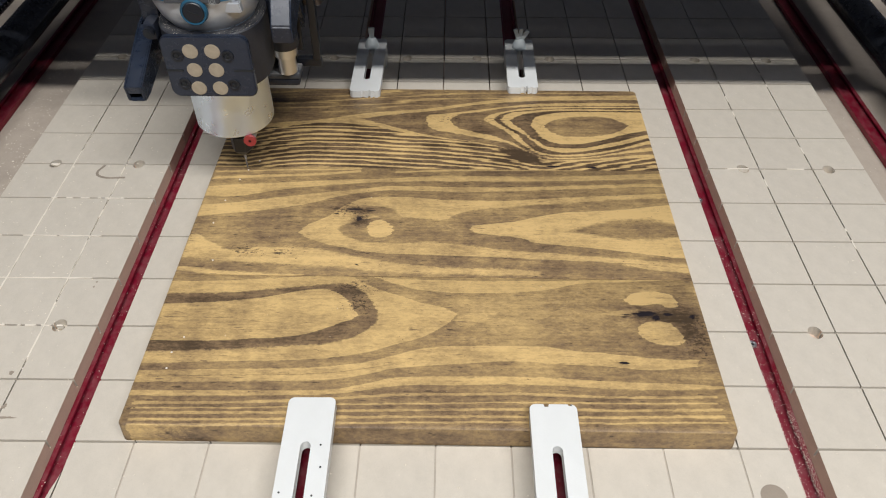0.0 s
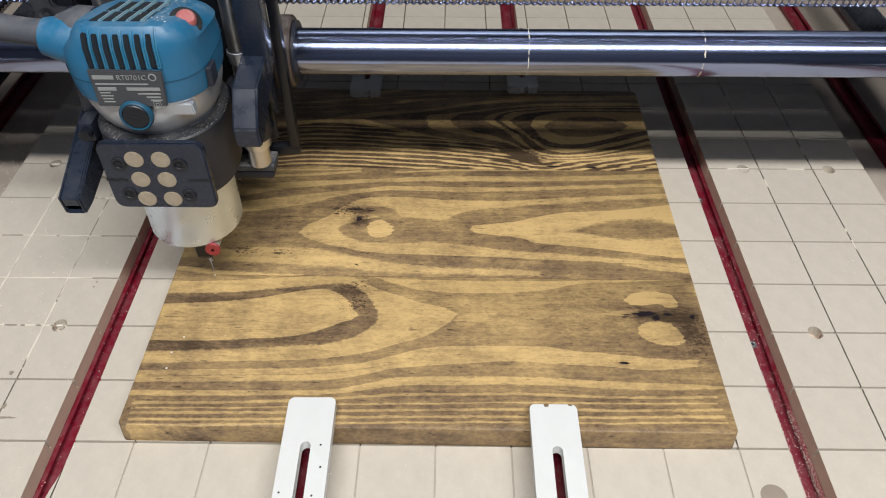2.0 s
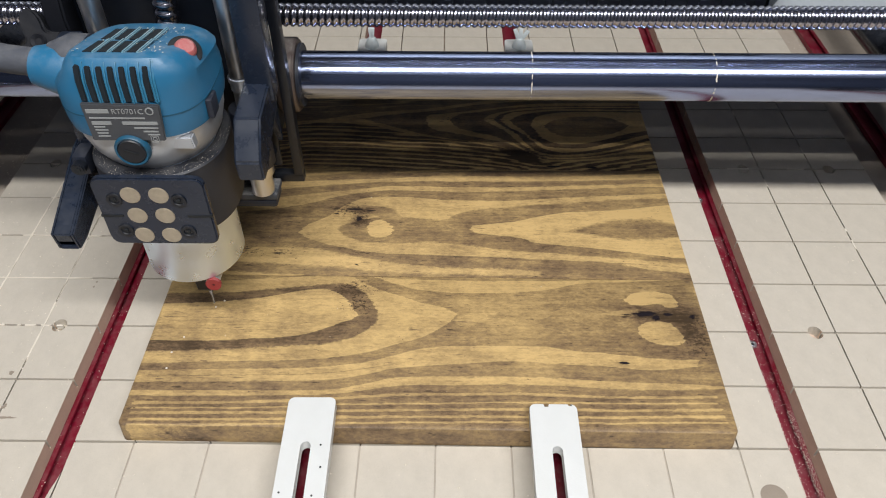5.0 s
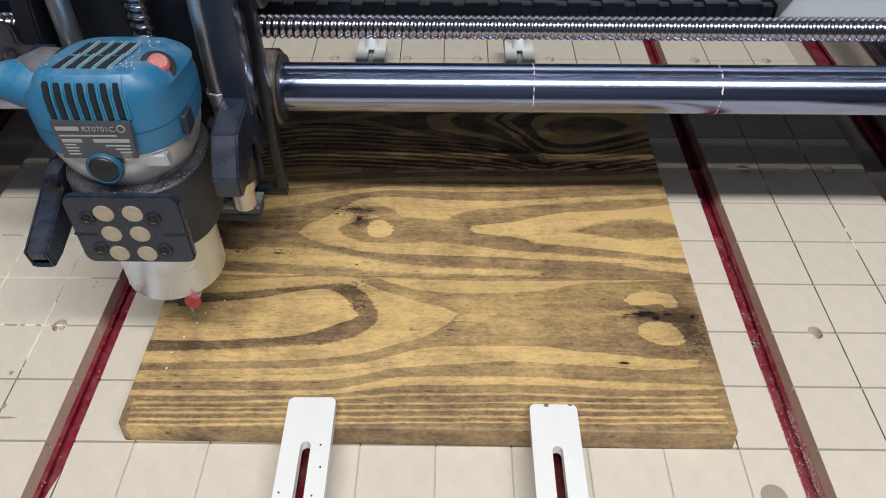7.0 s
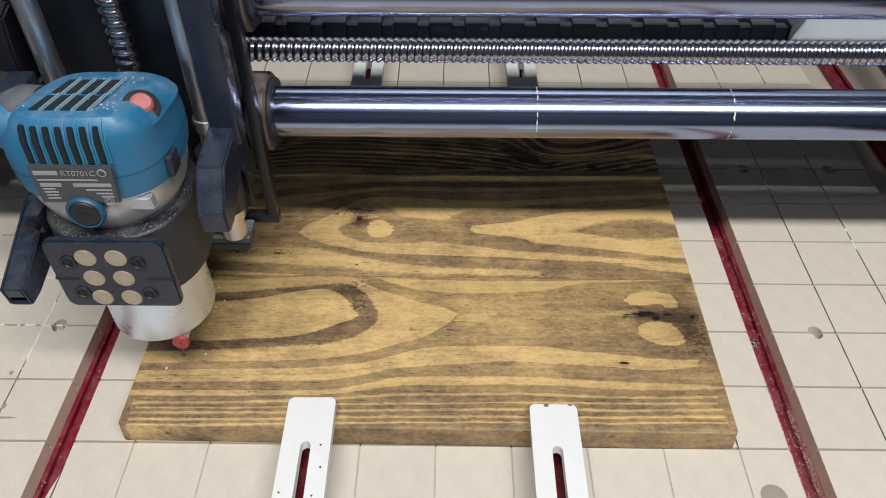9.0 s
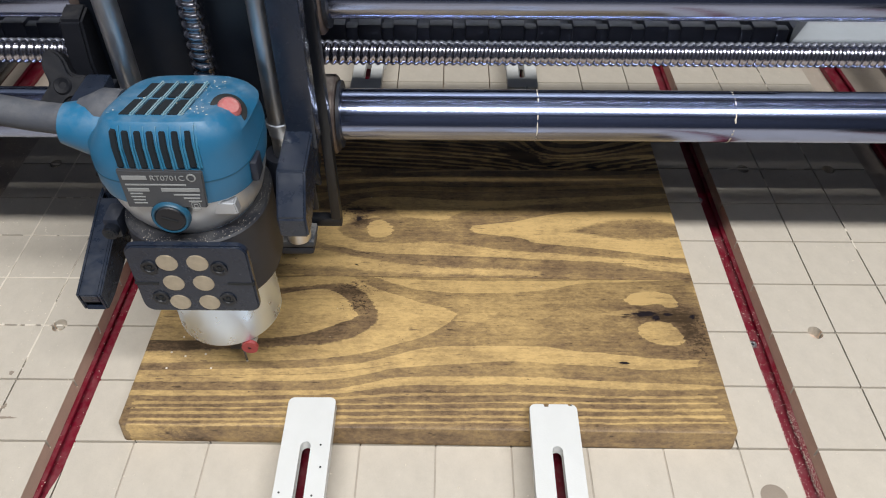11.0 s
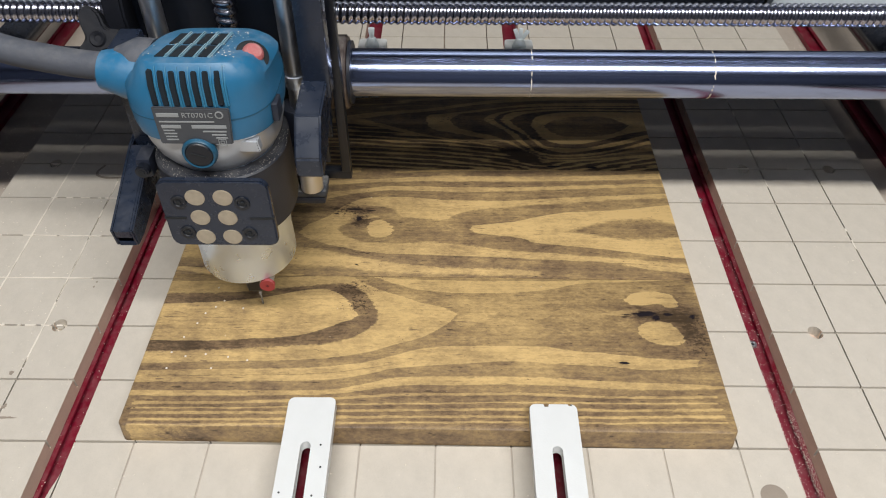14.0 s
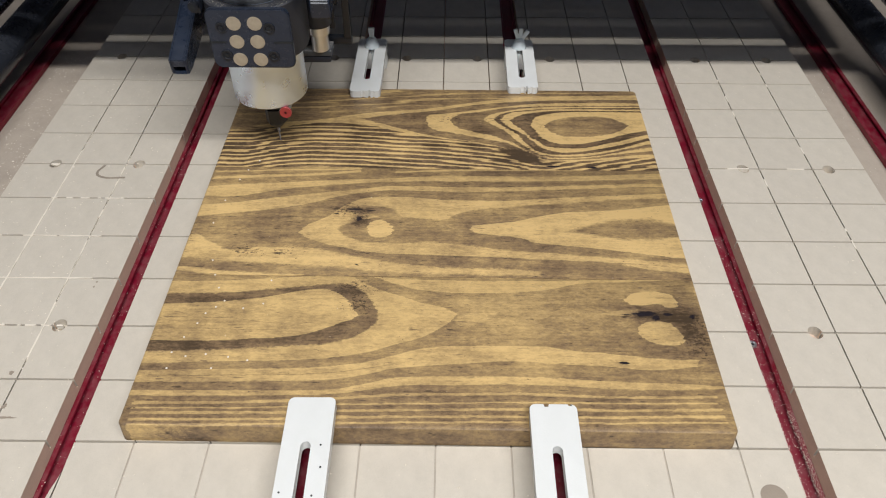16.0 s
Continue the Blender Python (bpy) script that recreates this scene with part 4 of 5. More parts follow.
    part("arm_floor", prism([(-0.0410, 0.1192), (-0.030, 0.1192), (0.030, 0.1320), (0.030, 0.1340), (-0.030, 0.1212), (-0.0405, 0.1212)], -0.0662, -0.0560, "x"), NAVY, arm_l)
    # bearing housings that ride on the rails
    for z in (RAIL_Z, TOP_Z):
        for x0, s in ((0.0540, 1), (-0.0600, -1)):
            h = part("rail_housing", lathe([(0.0172, 0.0), (0.0255, 0.0), (0.0265, 0.0012), (0.0265, 0.0120), (0.0250, 0.0135), (0.0205, 0.0140), (0.0172, 0.0125)], (x0, RAIL_Y, z), "x", 56) if s > 0 else lathe([(0.0172, -0.014), (0.0265, -0.014), (0.0265, 0.0), (0.0172, 0.0)], (x0, RAIL_Y, z), "x", 56), COPPER, CARRIAGE, "worn copper-coloured rail bearing")
            part("seal_ring", lathe([(0.0172, 0.0), (0.0225, 0.0), (0.0225, 0.0022), (0.0172, 0.0022)], (x0 + (0.0141 if s > 0 else -0.0163), RAIL_Y, z), "x", 48), BLACK, h)
    part("saddle", box(-0.060, 0.0535, 0.0755, 0.092, 0.125, 0.30, 0.003), BLACK, CARRIAGE, "black carriage saddle")
    # three-lobed hand knob on its bracket
    star = []
    for i in range(72):
        a = 2 * math.pi * i / 72
        r = 0.0085 + 0.0135 * (0.5 + 0.5 * math.cos(3 * a)) ** 1.3
        star.append((r * math.cos(a + 0.05), r * math.sin(a + 0.05)))
    lean = Matrix.Translation((-0.0770, 0.0450, 0.2140)) @ Matrix.Rotation(radians(52), 4, "X") @ Matrix.Rotation(radians(-8), 4, "Z")
    knob = part("hand_knob", moved(prism(star, -0.006, 0.006, "z", 0.0016), lean), BLACK_MATTE, CARRIAGE, "black three-lobed plastic hand knob")
    part("knob_boss", moved(lathe([(0.0022, 0.0064), (0.0044, 0.0074), (0.0052, 0.0064), (0.0052, 0.0), (0.0022, 0.0)], (0, 0, 0), "z", 24), lean), BLACK_MATTE, knob)
    part("knob_bracket", prism([(0.0520, 0.2060), (0.0680, 0.2060), (0.0680, 0.2540), (0.0540, 0.2500), (0.0500, 0.2260)], -0.0740, -0.0610, "x", 0.0015), BLACK_MATTE, CARRIAGE, "black plastic knob bracket")
    part("bracket_bridge", box(-0.0720, -0.0580, 0.0600, 0.0679, 0.1750, 0.2058, 0.001), BLACK, CARRIAGE)


carriage()

# ---- trim router, in the space of the bit's place in x, y and z ----
ROUTER = thing("trim_router", "dusty blue and aluminium trim router with a thin drill bit", "trim router")


def router():
    # lower motor barrel, spindle and bit
    part("barrel", lathe([(0.0, 0.0750), (0.0295, 0.0750), (0.0318, 0.0757), (0.0325, 0.0772), (0.0325, 0.1780), (0.0, 0.1780)], (0, 0, 0), "z", 96), BARREL, ROUTER, "brushed aluminium motor barrel")
    part("spindle", lathe([(0.0, 0.0580), (0.0070, 0.0580), (0.0090, 0.0600), (0.0100, 0.0750), (0.0, 0.0750)], (0, 0, 0), "z", 24), BLACK, ROUTER)
    part("collet_nut", lathe([(0.0, 0.0370), (0.0040, 0.0370), (0.0085, 0.0420), (0.0098, 0.0435), (0.0098, 0.0579), (0.0, 0.0579)], (0, 0, 0), "z", 6), BLACK, ROUTER, "dark steel collet nut")
    part("drill_bit", lathe([(0.0, 0.0190), (0.0008, 0.0205), (0.0008, 0.0300), (0.0016, 0.0320), (0.0016, 0.0370), (0.0, 0.0370)], (0, 0, 0), "z", 16), CHROME, ROUTER, "thin steel drill bit")
    lock = part("lock_pin", rod(0.0046, -0.0262, -0.0060, (0.0150, 0.0695), "y", 24, 0.0006), CAST, ROUTER)
    part("lock_button", lathe([(0.0, -0.0002), (0.0046, -0.0002), (0.0052, 0.0006), (0.0052, 0.0030), (0.0, 0.0030)], (0.0165, -0.0262, 0.0705), "y", 28), RED_KNOB, lock, "round red lock button")
    part("lock_screw", rod(0.0012, -0.0292, -0.0262, (0.0165, 0.0705), "y", 12), BLACK, lock)
    # clamp ring and front plate with magnets
    ring = part("motor_mount", loft([(0.1240, 0.0385, 0.0400, 0.0440, 2.3, 0), (0.1250, 0.0400, 0.0410, 0.0450, 2.3, 0), (0.1710, 0.0400, 0.0410, 0.0450, 2.3, 0), (0.1722, 0.0388, 0.0400, 0.0440, 2.3, 0)], 64), MOUNT_BLACK, ROUTER, "black clamp mount round the barrel")
    plate_poly = []
    for cx, cz, a0 in ((0.0300, 0.1695, 0), (-0.0235, 0.1695, 90), (-0.0235, 0.1305, 180), (0.0300, 0.1305, 270)):
        plate_poly += [(cx + 0.006 * math.cos(radians(a0 + 15 * i)), cz + 0.006 * math.sin(radians(a0 + 15 * i))) for i in range(7)]
    plate = part("magnet_plate", prism(plate_poly, -0.0460, -0.0412, "y", 0.0010), NAVY, ROUTER, "dark slate plate with six round magnets")
    for x in (-0.0080, 0.0084):
        for z in (0.1635, 0.1480, 0.1324):
            part("magnet", rod(0.0058, -0.0466, -0.0455, (x, z), "y", 36, 0.0003), MAGNET, plate, "round nickel magnet")
    for x, z in ((-0.0182, 0.1602), (0.0192, 0.1598), (-0.0180, 0.1364), (0.0195, 0.1356)):
        s = part("screw", lathe([(0.0, 0.0004), (0.0026, 0.0004), (0.0030, 0.0012), (0.0044, 0.0012), (0.0046, 0.0004), (0.0046, -0.0006), (0.0, -0.0006)], (x, -0.0458, z), "y", 28), BLACK_METAL, plate)
        part("socket", rod(0.0013, -0.0472, -0.0460, (x, z), "y", 6), HOLE_SHADE, s)
    # slits are black bars on the face, dark in place of depth
    for x0, x1 in ((-0.0296, -0.0165), (0.0215, 0.0361)):
        part("slit", box(x0, x1, -0.0463, -0.0440, 0.1468, 0.1484), HOLE_SHADE, plate)
    lug = part("clamp_lug", box(-0.0480, -0.0385, -0.0240, -0.0080, 0.1600, 0.1740, 0.003), BLACK, ROUTER)
    part("clamp_bolt", rod(0.0042, -0.0300, -0.0240, (-0.0425, 0.1685), "y", 20, 0.0008), BLACK_METAL, lug)
    part("bolt_socket", rod(0.0020, -0.0305, -0.0300, (-0.0425, 0.1685), "y", 6), HOLE_SHADE, lug)

    # cast shoulder and blue housing
    def dip(x, y, z):
        k = max(0.0, min(1.0, (z - 0.215) / 0.03))
        return k * (-0.24 * (y + 0.030) - 0.10 * max(0.0, abs(x) - 0.02))

    part("shoulder", loft([(0.1724, 0.0315, 0.0325, 0.0340, 2.0, 0), (0.1760, 0.0345, 0.0350, 0.0370, 2.1, 0), (0.1810, 0.0375, 0.0372, 0.0390, 2.2, 0), (0.1900, 0.0398, 0.0386, 0.0398, 2.4, 0), (0.1990, 0.0405, 0.0390, 0.0400, 2.6, 0), (0.2060, 0.0405, 0.0390, 0.0400, 2.6, 0)], 72), CAST, ROUTER, "cast aluminium motor shoulder")
    part("shoulder_tab", prism([(0.0170, 0.1880), (0.0330, 0.1880), (0.0320, 0.1960), (0.0180, 0.1960)], -0.0348, -0.0280, "y", 0.0008), CAST, ROUTER)
    body = part("housing", loft([(0.1985, 0.0412, 0.0398, 0.0405, 2.8, 0), (0.2050, 0.0418, 0.0402, 0.0410, 3.0, 0), (0.2180, 0.0415, 0.0400, 0.0405, 3.2, 0), (0.2270, 0.0400, 0.0394, 0.0398, 3.4, 0), (0.2340, 0.0372, 0.0386, 0.0388, 3.6, 0.003), (0.2395, 0.0342, 0.0368, 0.0375, 3.8, 0.003), (0.2438, 0.0310, 0.0335, 0.0345, 3.8, 0.003), (0.2452, 0.0280, 0.0290, 0.0300, 3.8, 0.003)], 96, dip), BLUE, ROUTER, "dusty blue plastic motor housing")
    part("seam", loft([(0.2122, 0.0418, 0.0403, 0.0409, 3.1, 0), (0.2126, 0.0419, 0.0404, 0.0410, 3.1, 0), (0.2130, 0.0418, 0.0403, 0.0409, 3.1, 0)], 96), RIM_BLUE, body)
    # top and front vents on one side of the head: flush slabs, shade in their colour
    def skin(x):
        return (1 - (abs(x) / 0.0395) ** 3.4) ** (1 / 3.4)

    for i in range(4):
        x = -0.0135 + i * 0.0078
        for y0, y1 in ((-0.0270, -0.0065), (-0.0030, 0.0180)):
            z0, z1 = 0.2456 + dip(x, y0, 0.2452), 0.2456 + dip(x, y1, 0.2452)
            part("vent_slot", prism([(y0, z0 - 0.003), (y1, z1 - 0.003), (y1, z1), (y0, z0)], x - 0.0023, x + 0.0023, "x"), VENT, body)
            part("vent_rib", prism([(y0 - 0.0012, z0 - 0.001), (y1 + 0.0012, z1 - 0.001), (y1 + 0.0012, z1 + 0.0009), (y0 - 0.0012, z0 + 0.0009)], x + 0.0028, x + 0.0048, "x", 0.0006), DUSTY_RIB, body)
    for i in range(7):
        x = -0.0170 + i * 0.0059
        k = skin(x)
        part("vent_slot", prism([(-0.0407 * k, 0.2225), (-0.0330, 0.2225), (-0.0300, 0.2415), (-0.0372 * k, 0.2415), (-0.0401 * k, 0.2345)], x - 0.0016, x + 0.0016, "x", 0.0004), VENT, body)
        part("vent_rib", prism([(-0.0412 * k, 0.2210), (-0.0330, 0.2210), (-0.0300, 0.2440), (-0.0345 * k, 0.2440), (-0.0375 * k, 0.2405), (-0.0401 * k, 0.2340)], x + 0.0017, x + 0.0042, "x", 0.0010), BLUE_RIB, body)
    # red power switch in its dip; a black disc gives the dip its shade
    tilt = Matrix.Translation((0.0300, -0.0085, 0.2330)) @ Matrix.Rotation(radians(28), 4, "Y") @ Matrix.Rotation(radians(22), 4, "X")
    part("switch_recess", moved(lathe([(0.0, 0.0046), (0.0080, 0.0046), (0.0092, 0.0040), (0.0095, 0.0), (0.0, 0.0)], (0, 0, 0), "z", 32), tilt), HOLE_SHADE, body)
    part("switch", moved(lathe([(0.0, 0.0092), (0.0040, 0.0088), (0.0054, 0.0076), (0.0060, 0.0058), (0.0060, 0.0), (0.0, 0.0)], (0, 0, 0), "z", 24), tilt), RED_PLASTIC, body, "rounded red power switch")
    # rating plate
    plate2 = part("rating_plate", prism([(-0.0195, 0.1985), (0.0205, 0.1985), (0.0225, 0.2215), (-0.0195, 0.2225)], -0.0416, -0.0396, "y", 0.0006), GREY_PLATE, ROUTER, "dark grey rating plate with pale print")
    y_ink = -0.0419
    rows = [(-0.0175, -0.0055, 0.2178, 0.0024), (-0.0170, 0.0130, 0.2135, 0.0008), (-0.0165, -0.0060, 0.2103, 0.0020), (0.0, 0.0190, 0.2103, 0.0020), (0.0055, 0.0185, 0.2072, 0.0008), (-0.0160, -0.0100, 0.2078, 0.0007), (-0.0160, -0.0090, 0.2058, 0.0007), (-0.0155, -0.0095, 0.2038, 0.0007), (-0.0155, -0.0090, 0.2018, 0.0007), (0.0100, 0.0180, 0.2050, 0.0008), (0.0120, 0.0185, 0.2030, 0.0007)]
    for x0, x1, z, h in rows:
        part("printed_bar", box(x0, x1, y_ink, y_ink + 0.0004, z - h / 2, z + h / 2), WHITE_INK, plate2)
    part("printed_mark", lathe([(0.0016, 0.0), (0.0023, 0.0), (0.0023, 0.0004), (0.0016, 0.0004)], (0.0165, -0.0416, 0.2180), "y", 24), WHITE_INK, plate2)
    for d in (0.0022, 0.0011):
        for a, b, c, e in ((-d, d, d - 0.0003, d), (-d, d, -d, -d + 0.0003), (-d, -d + 0.0003, -d, d), (d - 0.0003, d, -d, d)):
            part("printed_square", box(0.0150 + a, 0.0150 + b, y_ink, y_ink + 0.0004, 0.2000 + c, 0.2000 + e), WHITE_INK, plate2)
    cu = bpy.data.curves.new("model_lettering", "FONT")
    cu.body, cu.size, cu.extrude = "RT0701C", 0.0044, 0.0001
    cu.materials.append(WHITE_INK)
    txt = new("model_lettering", cu)
    txt.matrix_basis = pose(-0.0040, -0.0419, 0.2163, 90, 0, 0)
    txt.parent = plate2
    # brush cap
    cap = part("brush_cap", lathe([(0.0, 0.0030), (0.0072, 0.0030), (0.0078, 0.0024), (0.0078, 0.0), (0.0, 0.0)], (0.0005, -0.0410, 0.1925), "y", 36), BLACK_METAL, ROUTER, "black slotted brush cap")
    part("cap_rim", lathe([(0.0080, 0.0), (0.0080, 0.0030), (0.0090, 0.0033), (0.0098, 0.0022), (0.0100, 0.0), (0.0080, 0.0)], (0.0005, -0.0405, 0.1925), "y", 40), RIM_BLUE, cap)
    part("cap_slot", moved(box(-0.0042, 0.0042, -0.0002, 0.0010, -0.0006, 0.0006), Matrix.Translation((0.0005, -0.0442, 0.1925)) @ Matrix.Rotation(radians(20), 4, "Y")), HOLE_SHADE, cap)
    part("side_latch", box(0.0395, 0.0435, -0.0220, -0.0100, 0.2000, 0.2120, 0.0015), BLACK, ROUTER)
    # pale flakes on top of the housing
    rng, bm = random.Random(77), bmesh.new()
    for _ in range(170):
        x, y = rng.gauss(0.013, 0.006), rng.uniform(-0.026, 0.024)
        if rng.random() < 0.35:
            x = rng.uniform(-0.024, 0.026)
        c = Vector((x, y, 0.2453 + dip(x, y, 0.2452)))
        k = 0.00042 * rng.uniform(0.3, 1.0) ** 1.5
        a = rng.uniform(0, 6.3)
        base = [bm.verts.new(c + Vector((k * 1.6 * math.cos(b + a), k * math.sin(b + a), 0))) for b in (0.3, 2.4, 4.5)]
        tip = bm.verts.new(c + Vector((0, 0, k * 0.7)))
        for i in range(3):
            bm.faces.new((base[i], base[(i + 1) % 3], tip))
    part("housing_sawdust", bm, DUST, ROUTER, "pale sawdust flakes on the housing", "stuff", 0)
    # sawdust caught on the rim of the mount
    rng, bm = random.Random(52), bmesh.new()
    for _ in range(420):
        a, r = rng.uniform(-3.3, 0.3), rng.uniform(0.0345, 0.0405)
        c = Vector((r * math.cos(a), r * 1.04 * math.sin(a), 0.1721))
        k = 0.00038 * rng.uniform(0.4, 1.0)
        base = [bm.verts.new(c + Vector((k * math.cos(b), k * math.sin(b), 0))) for b in (0.3 + a, 2.4 + a, 4.5 + a)]
        tip = bm.verts.new(c + Vector((0, 0, k)))
        for i in range(3):
            bm.faces.new((base[i], base[(i + 1) % 3], tip))
    part("rim_sawdust", bm, DUST, ROUTER, "pale sawdust on the mount rim", "stuff", 0)
    # cord boot and cord
    boot = part("cord_boot", loft([(0.0, 0.0150, 0.0160, 0.0160, 2.4, 0), (0.012, 0.0142, 0.0145, 0.0145, 2.3, 0), (0.026, 0.0108, 0.0110, 0.0110, 2.1, 0)], 40), BLUE, ROUTER)
    boot.matrix_basis = Matrix.Translation((-0.0340, 0.000, 0.2170)) @ Matrix.Rotation(radians(-82), 4, "Y")
    sleeve = part("cord_sleeve", loft([(0.0, 0.0120, 0.0150, 0.0150, 2.2, 0), (0.010, 0.0130, 0.0140, 0.0140, 2.2, 0), (0.022, 0.0080, 0.0080, 0.0080, 2.0, 0)], 32), RUBBER, ROUTER, "dusty rubber cord sleeve")
    sleeve.matrix_basis = Matrix.Translation((-0.0290, 0.004, 0.2235)) @ Matrix.Rotation(radians(-88), 4, "Y")
    part("power_cord", pipe([(-0.052, 0.002, 0.2205), (-0.085, 0.004, 0.224), (-0.125, 0.006, 0.234), (-0.175, 0.012, 0.262), (-0.235, 0.03, 0.300), (-0.30, 0.06, 0.33)], 0.0082), RUBBER, ROUTER, "thick dusty grey power cord")


router()


# ---- crumbs of dust lying about ----
def crumbs(name, label, count, area, z, size, seed):
    rng = random.Random(seed)
    verts, faces = [], []
    for _ in range(count):
        x, y = rng.uniform(area[0], area[1]), rng.uniform(area[2], area[3])
        s = size * rng.uniform(0.3, 1.0) ** 2
        a = rng.uniform(0, 6.3)
        k = len(verts)
        for i in range(4):
            verts.append((x + s * math.cos(a + i * 1.57) * rng.uniform(0.5, 1.2), y + s * math.sin(a + i * 1.57) * rng.uniform(0.5, 1.2), z))
        verts.append((x, y, z + s * 0.8))
        faces += [(k, k + 1, k + 4), (k + 1, k + 2, k + 4), (k + 2, k + 3, k + 4), (k + 3, k, k + 4)]
    me = bpy.data.meshes.new(name)
    me.from_pydata(verts, [], faces)
    me.materials.append(DUST)
    tagged(new(name, me), label, "sawdust", kind="stuff")


crumbs("sawdust", "pale sawdust crumbs on the spoilboard", 900, (-0.10, 0.04, -0.06, 0.60), 0.0001, 0.0009, 3)
crumbs("sawdust", "pale sawdust crumbs on the spoilboard", 500, (0.563, 0.71, -0.06, 0.60), 0.0001, 0.0008, 4)
crumbs("sawdust", "pale sawdust crumbs in the track", 900, (0.5425, 0.5605, -0.08, 0.22), -0.0127, 0.00055, 5)
crumbs("sawdust", "fine pale sawdust caked in the track", 3800, (0.5422, 0.5490, -0.10, 0.075), -0.0127, 0.00050, 8)
crumbs("sawdust", "fine pale sawdust caked in the track", 1500, (0.5560, 0.5608, -0.10, 0.040), -0.0127, 0.00042, 9)
crumbs("sawdust", "pale sawdust crumbs in the track", 300, (0.0420, 0.0600, -0.08, 0.40), -0.0127, 0.00055, 6)
crumbs("sawdust", "pale sawdust specks on the pine panel", 40, (0.10, 0.49, 0.02, 0.40), BZ + 0.0001, 0.0005, 7)


for k, (x, y0, y1) in enumerate(((-0.0508, 0.08, 0.36), (0.0, 0.06, 0.32), (0.6096, 0.24, 0.44), (0.6604, 0.20, 0.45))):
    crumbs("score_line_dust", "white dust packed in a score line", 700 if x < 0.3 else 60, (x - 0.0006, x + 0.0006, y0, y1), -0.0009, 0.0011, 20 + k)


crumbs("sawdust", "pale dust strewn on the base board", 900, (-0.155, -0.104, 0.15, 0.55), -0.0189, 0.0009, 31)
crumbs("sawdust", "pale dust strewn on the base board", 160, (0.715, 0.745, 0.15, 0.60), -0.0189, 0.0007, 32)


def stain(label, points, radius):
    ob = new("stain", mesh_of(moved(pipe(points, radius), Matrix.Diagonal((1, 1, 0.02, 1))), "stain", SMEAR))
    tagged(ob, label, "stain")


SMEAR = mdf_material("brown_smear", (0.30, 0.25, 0.20))
stain("thin brown smear on the spoilboard", [(-0.0200, 0.303, 0.006), (-0.0235, 0.290, 0.006), (-0.018, 0.285, 0.006), (0.005, 0.284, 0.006)], 0.0013)
tagged(new("stain", mesh_of(lathe([(0.0, 0.0003), (0.0075, 0.0003), (0.0085, 0.0001), (0.0, 0.0001)], (0.5215, -0.0345, 0), "z", 28), "stain", SMEAR)), "round brown spot on the spoilboard", "stain")


crumbs("sawdust", "pale sawdust crumbs beside the pine panel", 120, (0.505, 0.540, -0.02, 0.42), 0.0001, 0.0008, 33)
crumbs("sawdust", "pale sawdust crumbs between the clamps", 160, (0.06, 0.54, -0.10, -0.004), 0.0001, 0.0008, 34)
for hx, hy, k in ((-0.069, 0.3050, 41), (0.012, 0.1030, 42), (0.012, 0.3050, 43)):
    crumbs("sawdust", "pale dust packed in a hole of the spoilboard", 70, (hx - 0.0040, hx + 0.0040, hy - 0.0040, hy + 0.0040), -0.0090, 0.0050, k)


def packed_line(x, y0, y1):
    """Dust pressed into a score line, almost level with the squares."""
    ob = new("score_line_dust", mesh_of(box(x - 0.00058, x + 0.00058, y0, y1, -0.0085, -0.0005), "score_line_dust", PACKED, 0))
    tagged(ob, "grey-beige dust pressed into a score line", "dust", kind="stuff")


PACKED = mdf_material("packed_dust", (0.42, 0.37, 0.31))
for k in range(2, 11):
    if all(abs(k * C - sl) > SLOT_HALF + 0.001 for sl in SLOTS):
        packed_line(k * C, -0.14, -0.0008)


def dusty_joint(axis, at, a, b, seed, fill=0.8):
    """White dust pressed into a score line in broken lengths, a hair above the squares."""
    rng, bm, t = random.Random(seed), bmesh.new(), a
    while t < b:
        n = rng.uniform(0.002, 0.012)
        if rng.random() < fill:
            w, z, e = 0.00055 * rng.uniform(0.6, 1.35), rng.uniform(0.0001, 0.0004), min(b, t + n)
            box(*((at - w, at + w, t, e) if axis == "y" else (t, e, at - w, at + w)), -0.004, z, bm=bm)
        t += n
    ob = new("score_line_dust", mesh_of(bm, "score_line_dust", DUST, 0))
    tagged(ob, "white dust pressed into a score line", "dust", kind="stuff")


dusty_joint("y", -C, 0.085, 0.325, 51, 0.95)
dusty_joint("y", 0.0, 0.070, 0.300, 52, 0.62)
dusty_joint("x", 3 * C, -0.100, 0.020, 53, 0.80)
dusty_joint("x", 4 * C, -0.100, 0.010, 54, 0.66)
dusty_joint("x", 5 * C, -0.070, 0.020, 55, 0.45)
dusty_joint("x", 2 * C, -0.100, 0.015, 56, 0.40)
dusty_joint("y", 12 * C, 0.250, 0.480, 57, 0.18)
dusty_joint("y", 13 * C, 0.150, 0.480, 58, 0.16)
dusty_joint("x", 6 * C, 0.575, 0.700, 59, 0.20)


def blotch(label, x, y, rx, ry, seed, material):
    """A thin uneven patch on the spoilboard."""
    rng = random.Random(seed)
    rim = [(x + rx * k * math.cos(a), y + ry * k * math.sin(a)) for a, k in ((2 * math.pi * i / 22, rng.uniform(0.55, 1.05)) for i in range(22))]
    tagged(new("stain", mesh_of(prism(rim, 0.0001, 0.0003, "z"), "stain", material, 0)), label, "stain")


for k, (x, y, rx, ry) in enumerate(((0.0060, 0.0180, 0.0080, 0.0011), (0.0010, 0.0270, 0.0022, 0.0026), (-0.0060, 0.0560, 0.0020, 0.0022), (0.0250, 0.1480, 0.0012, 0.0010), (0.0245, 0.1425, 0.0010, 0.0012))):
    blotch("small brown mark on the spoilboard", x, y, rx, ry, 70 + k, SMEAR)
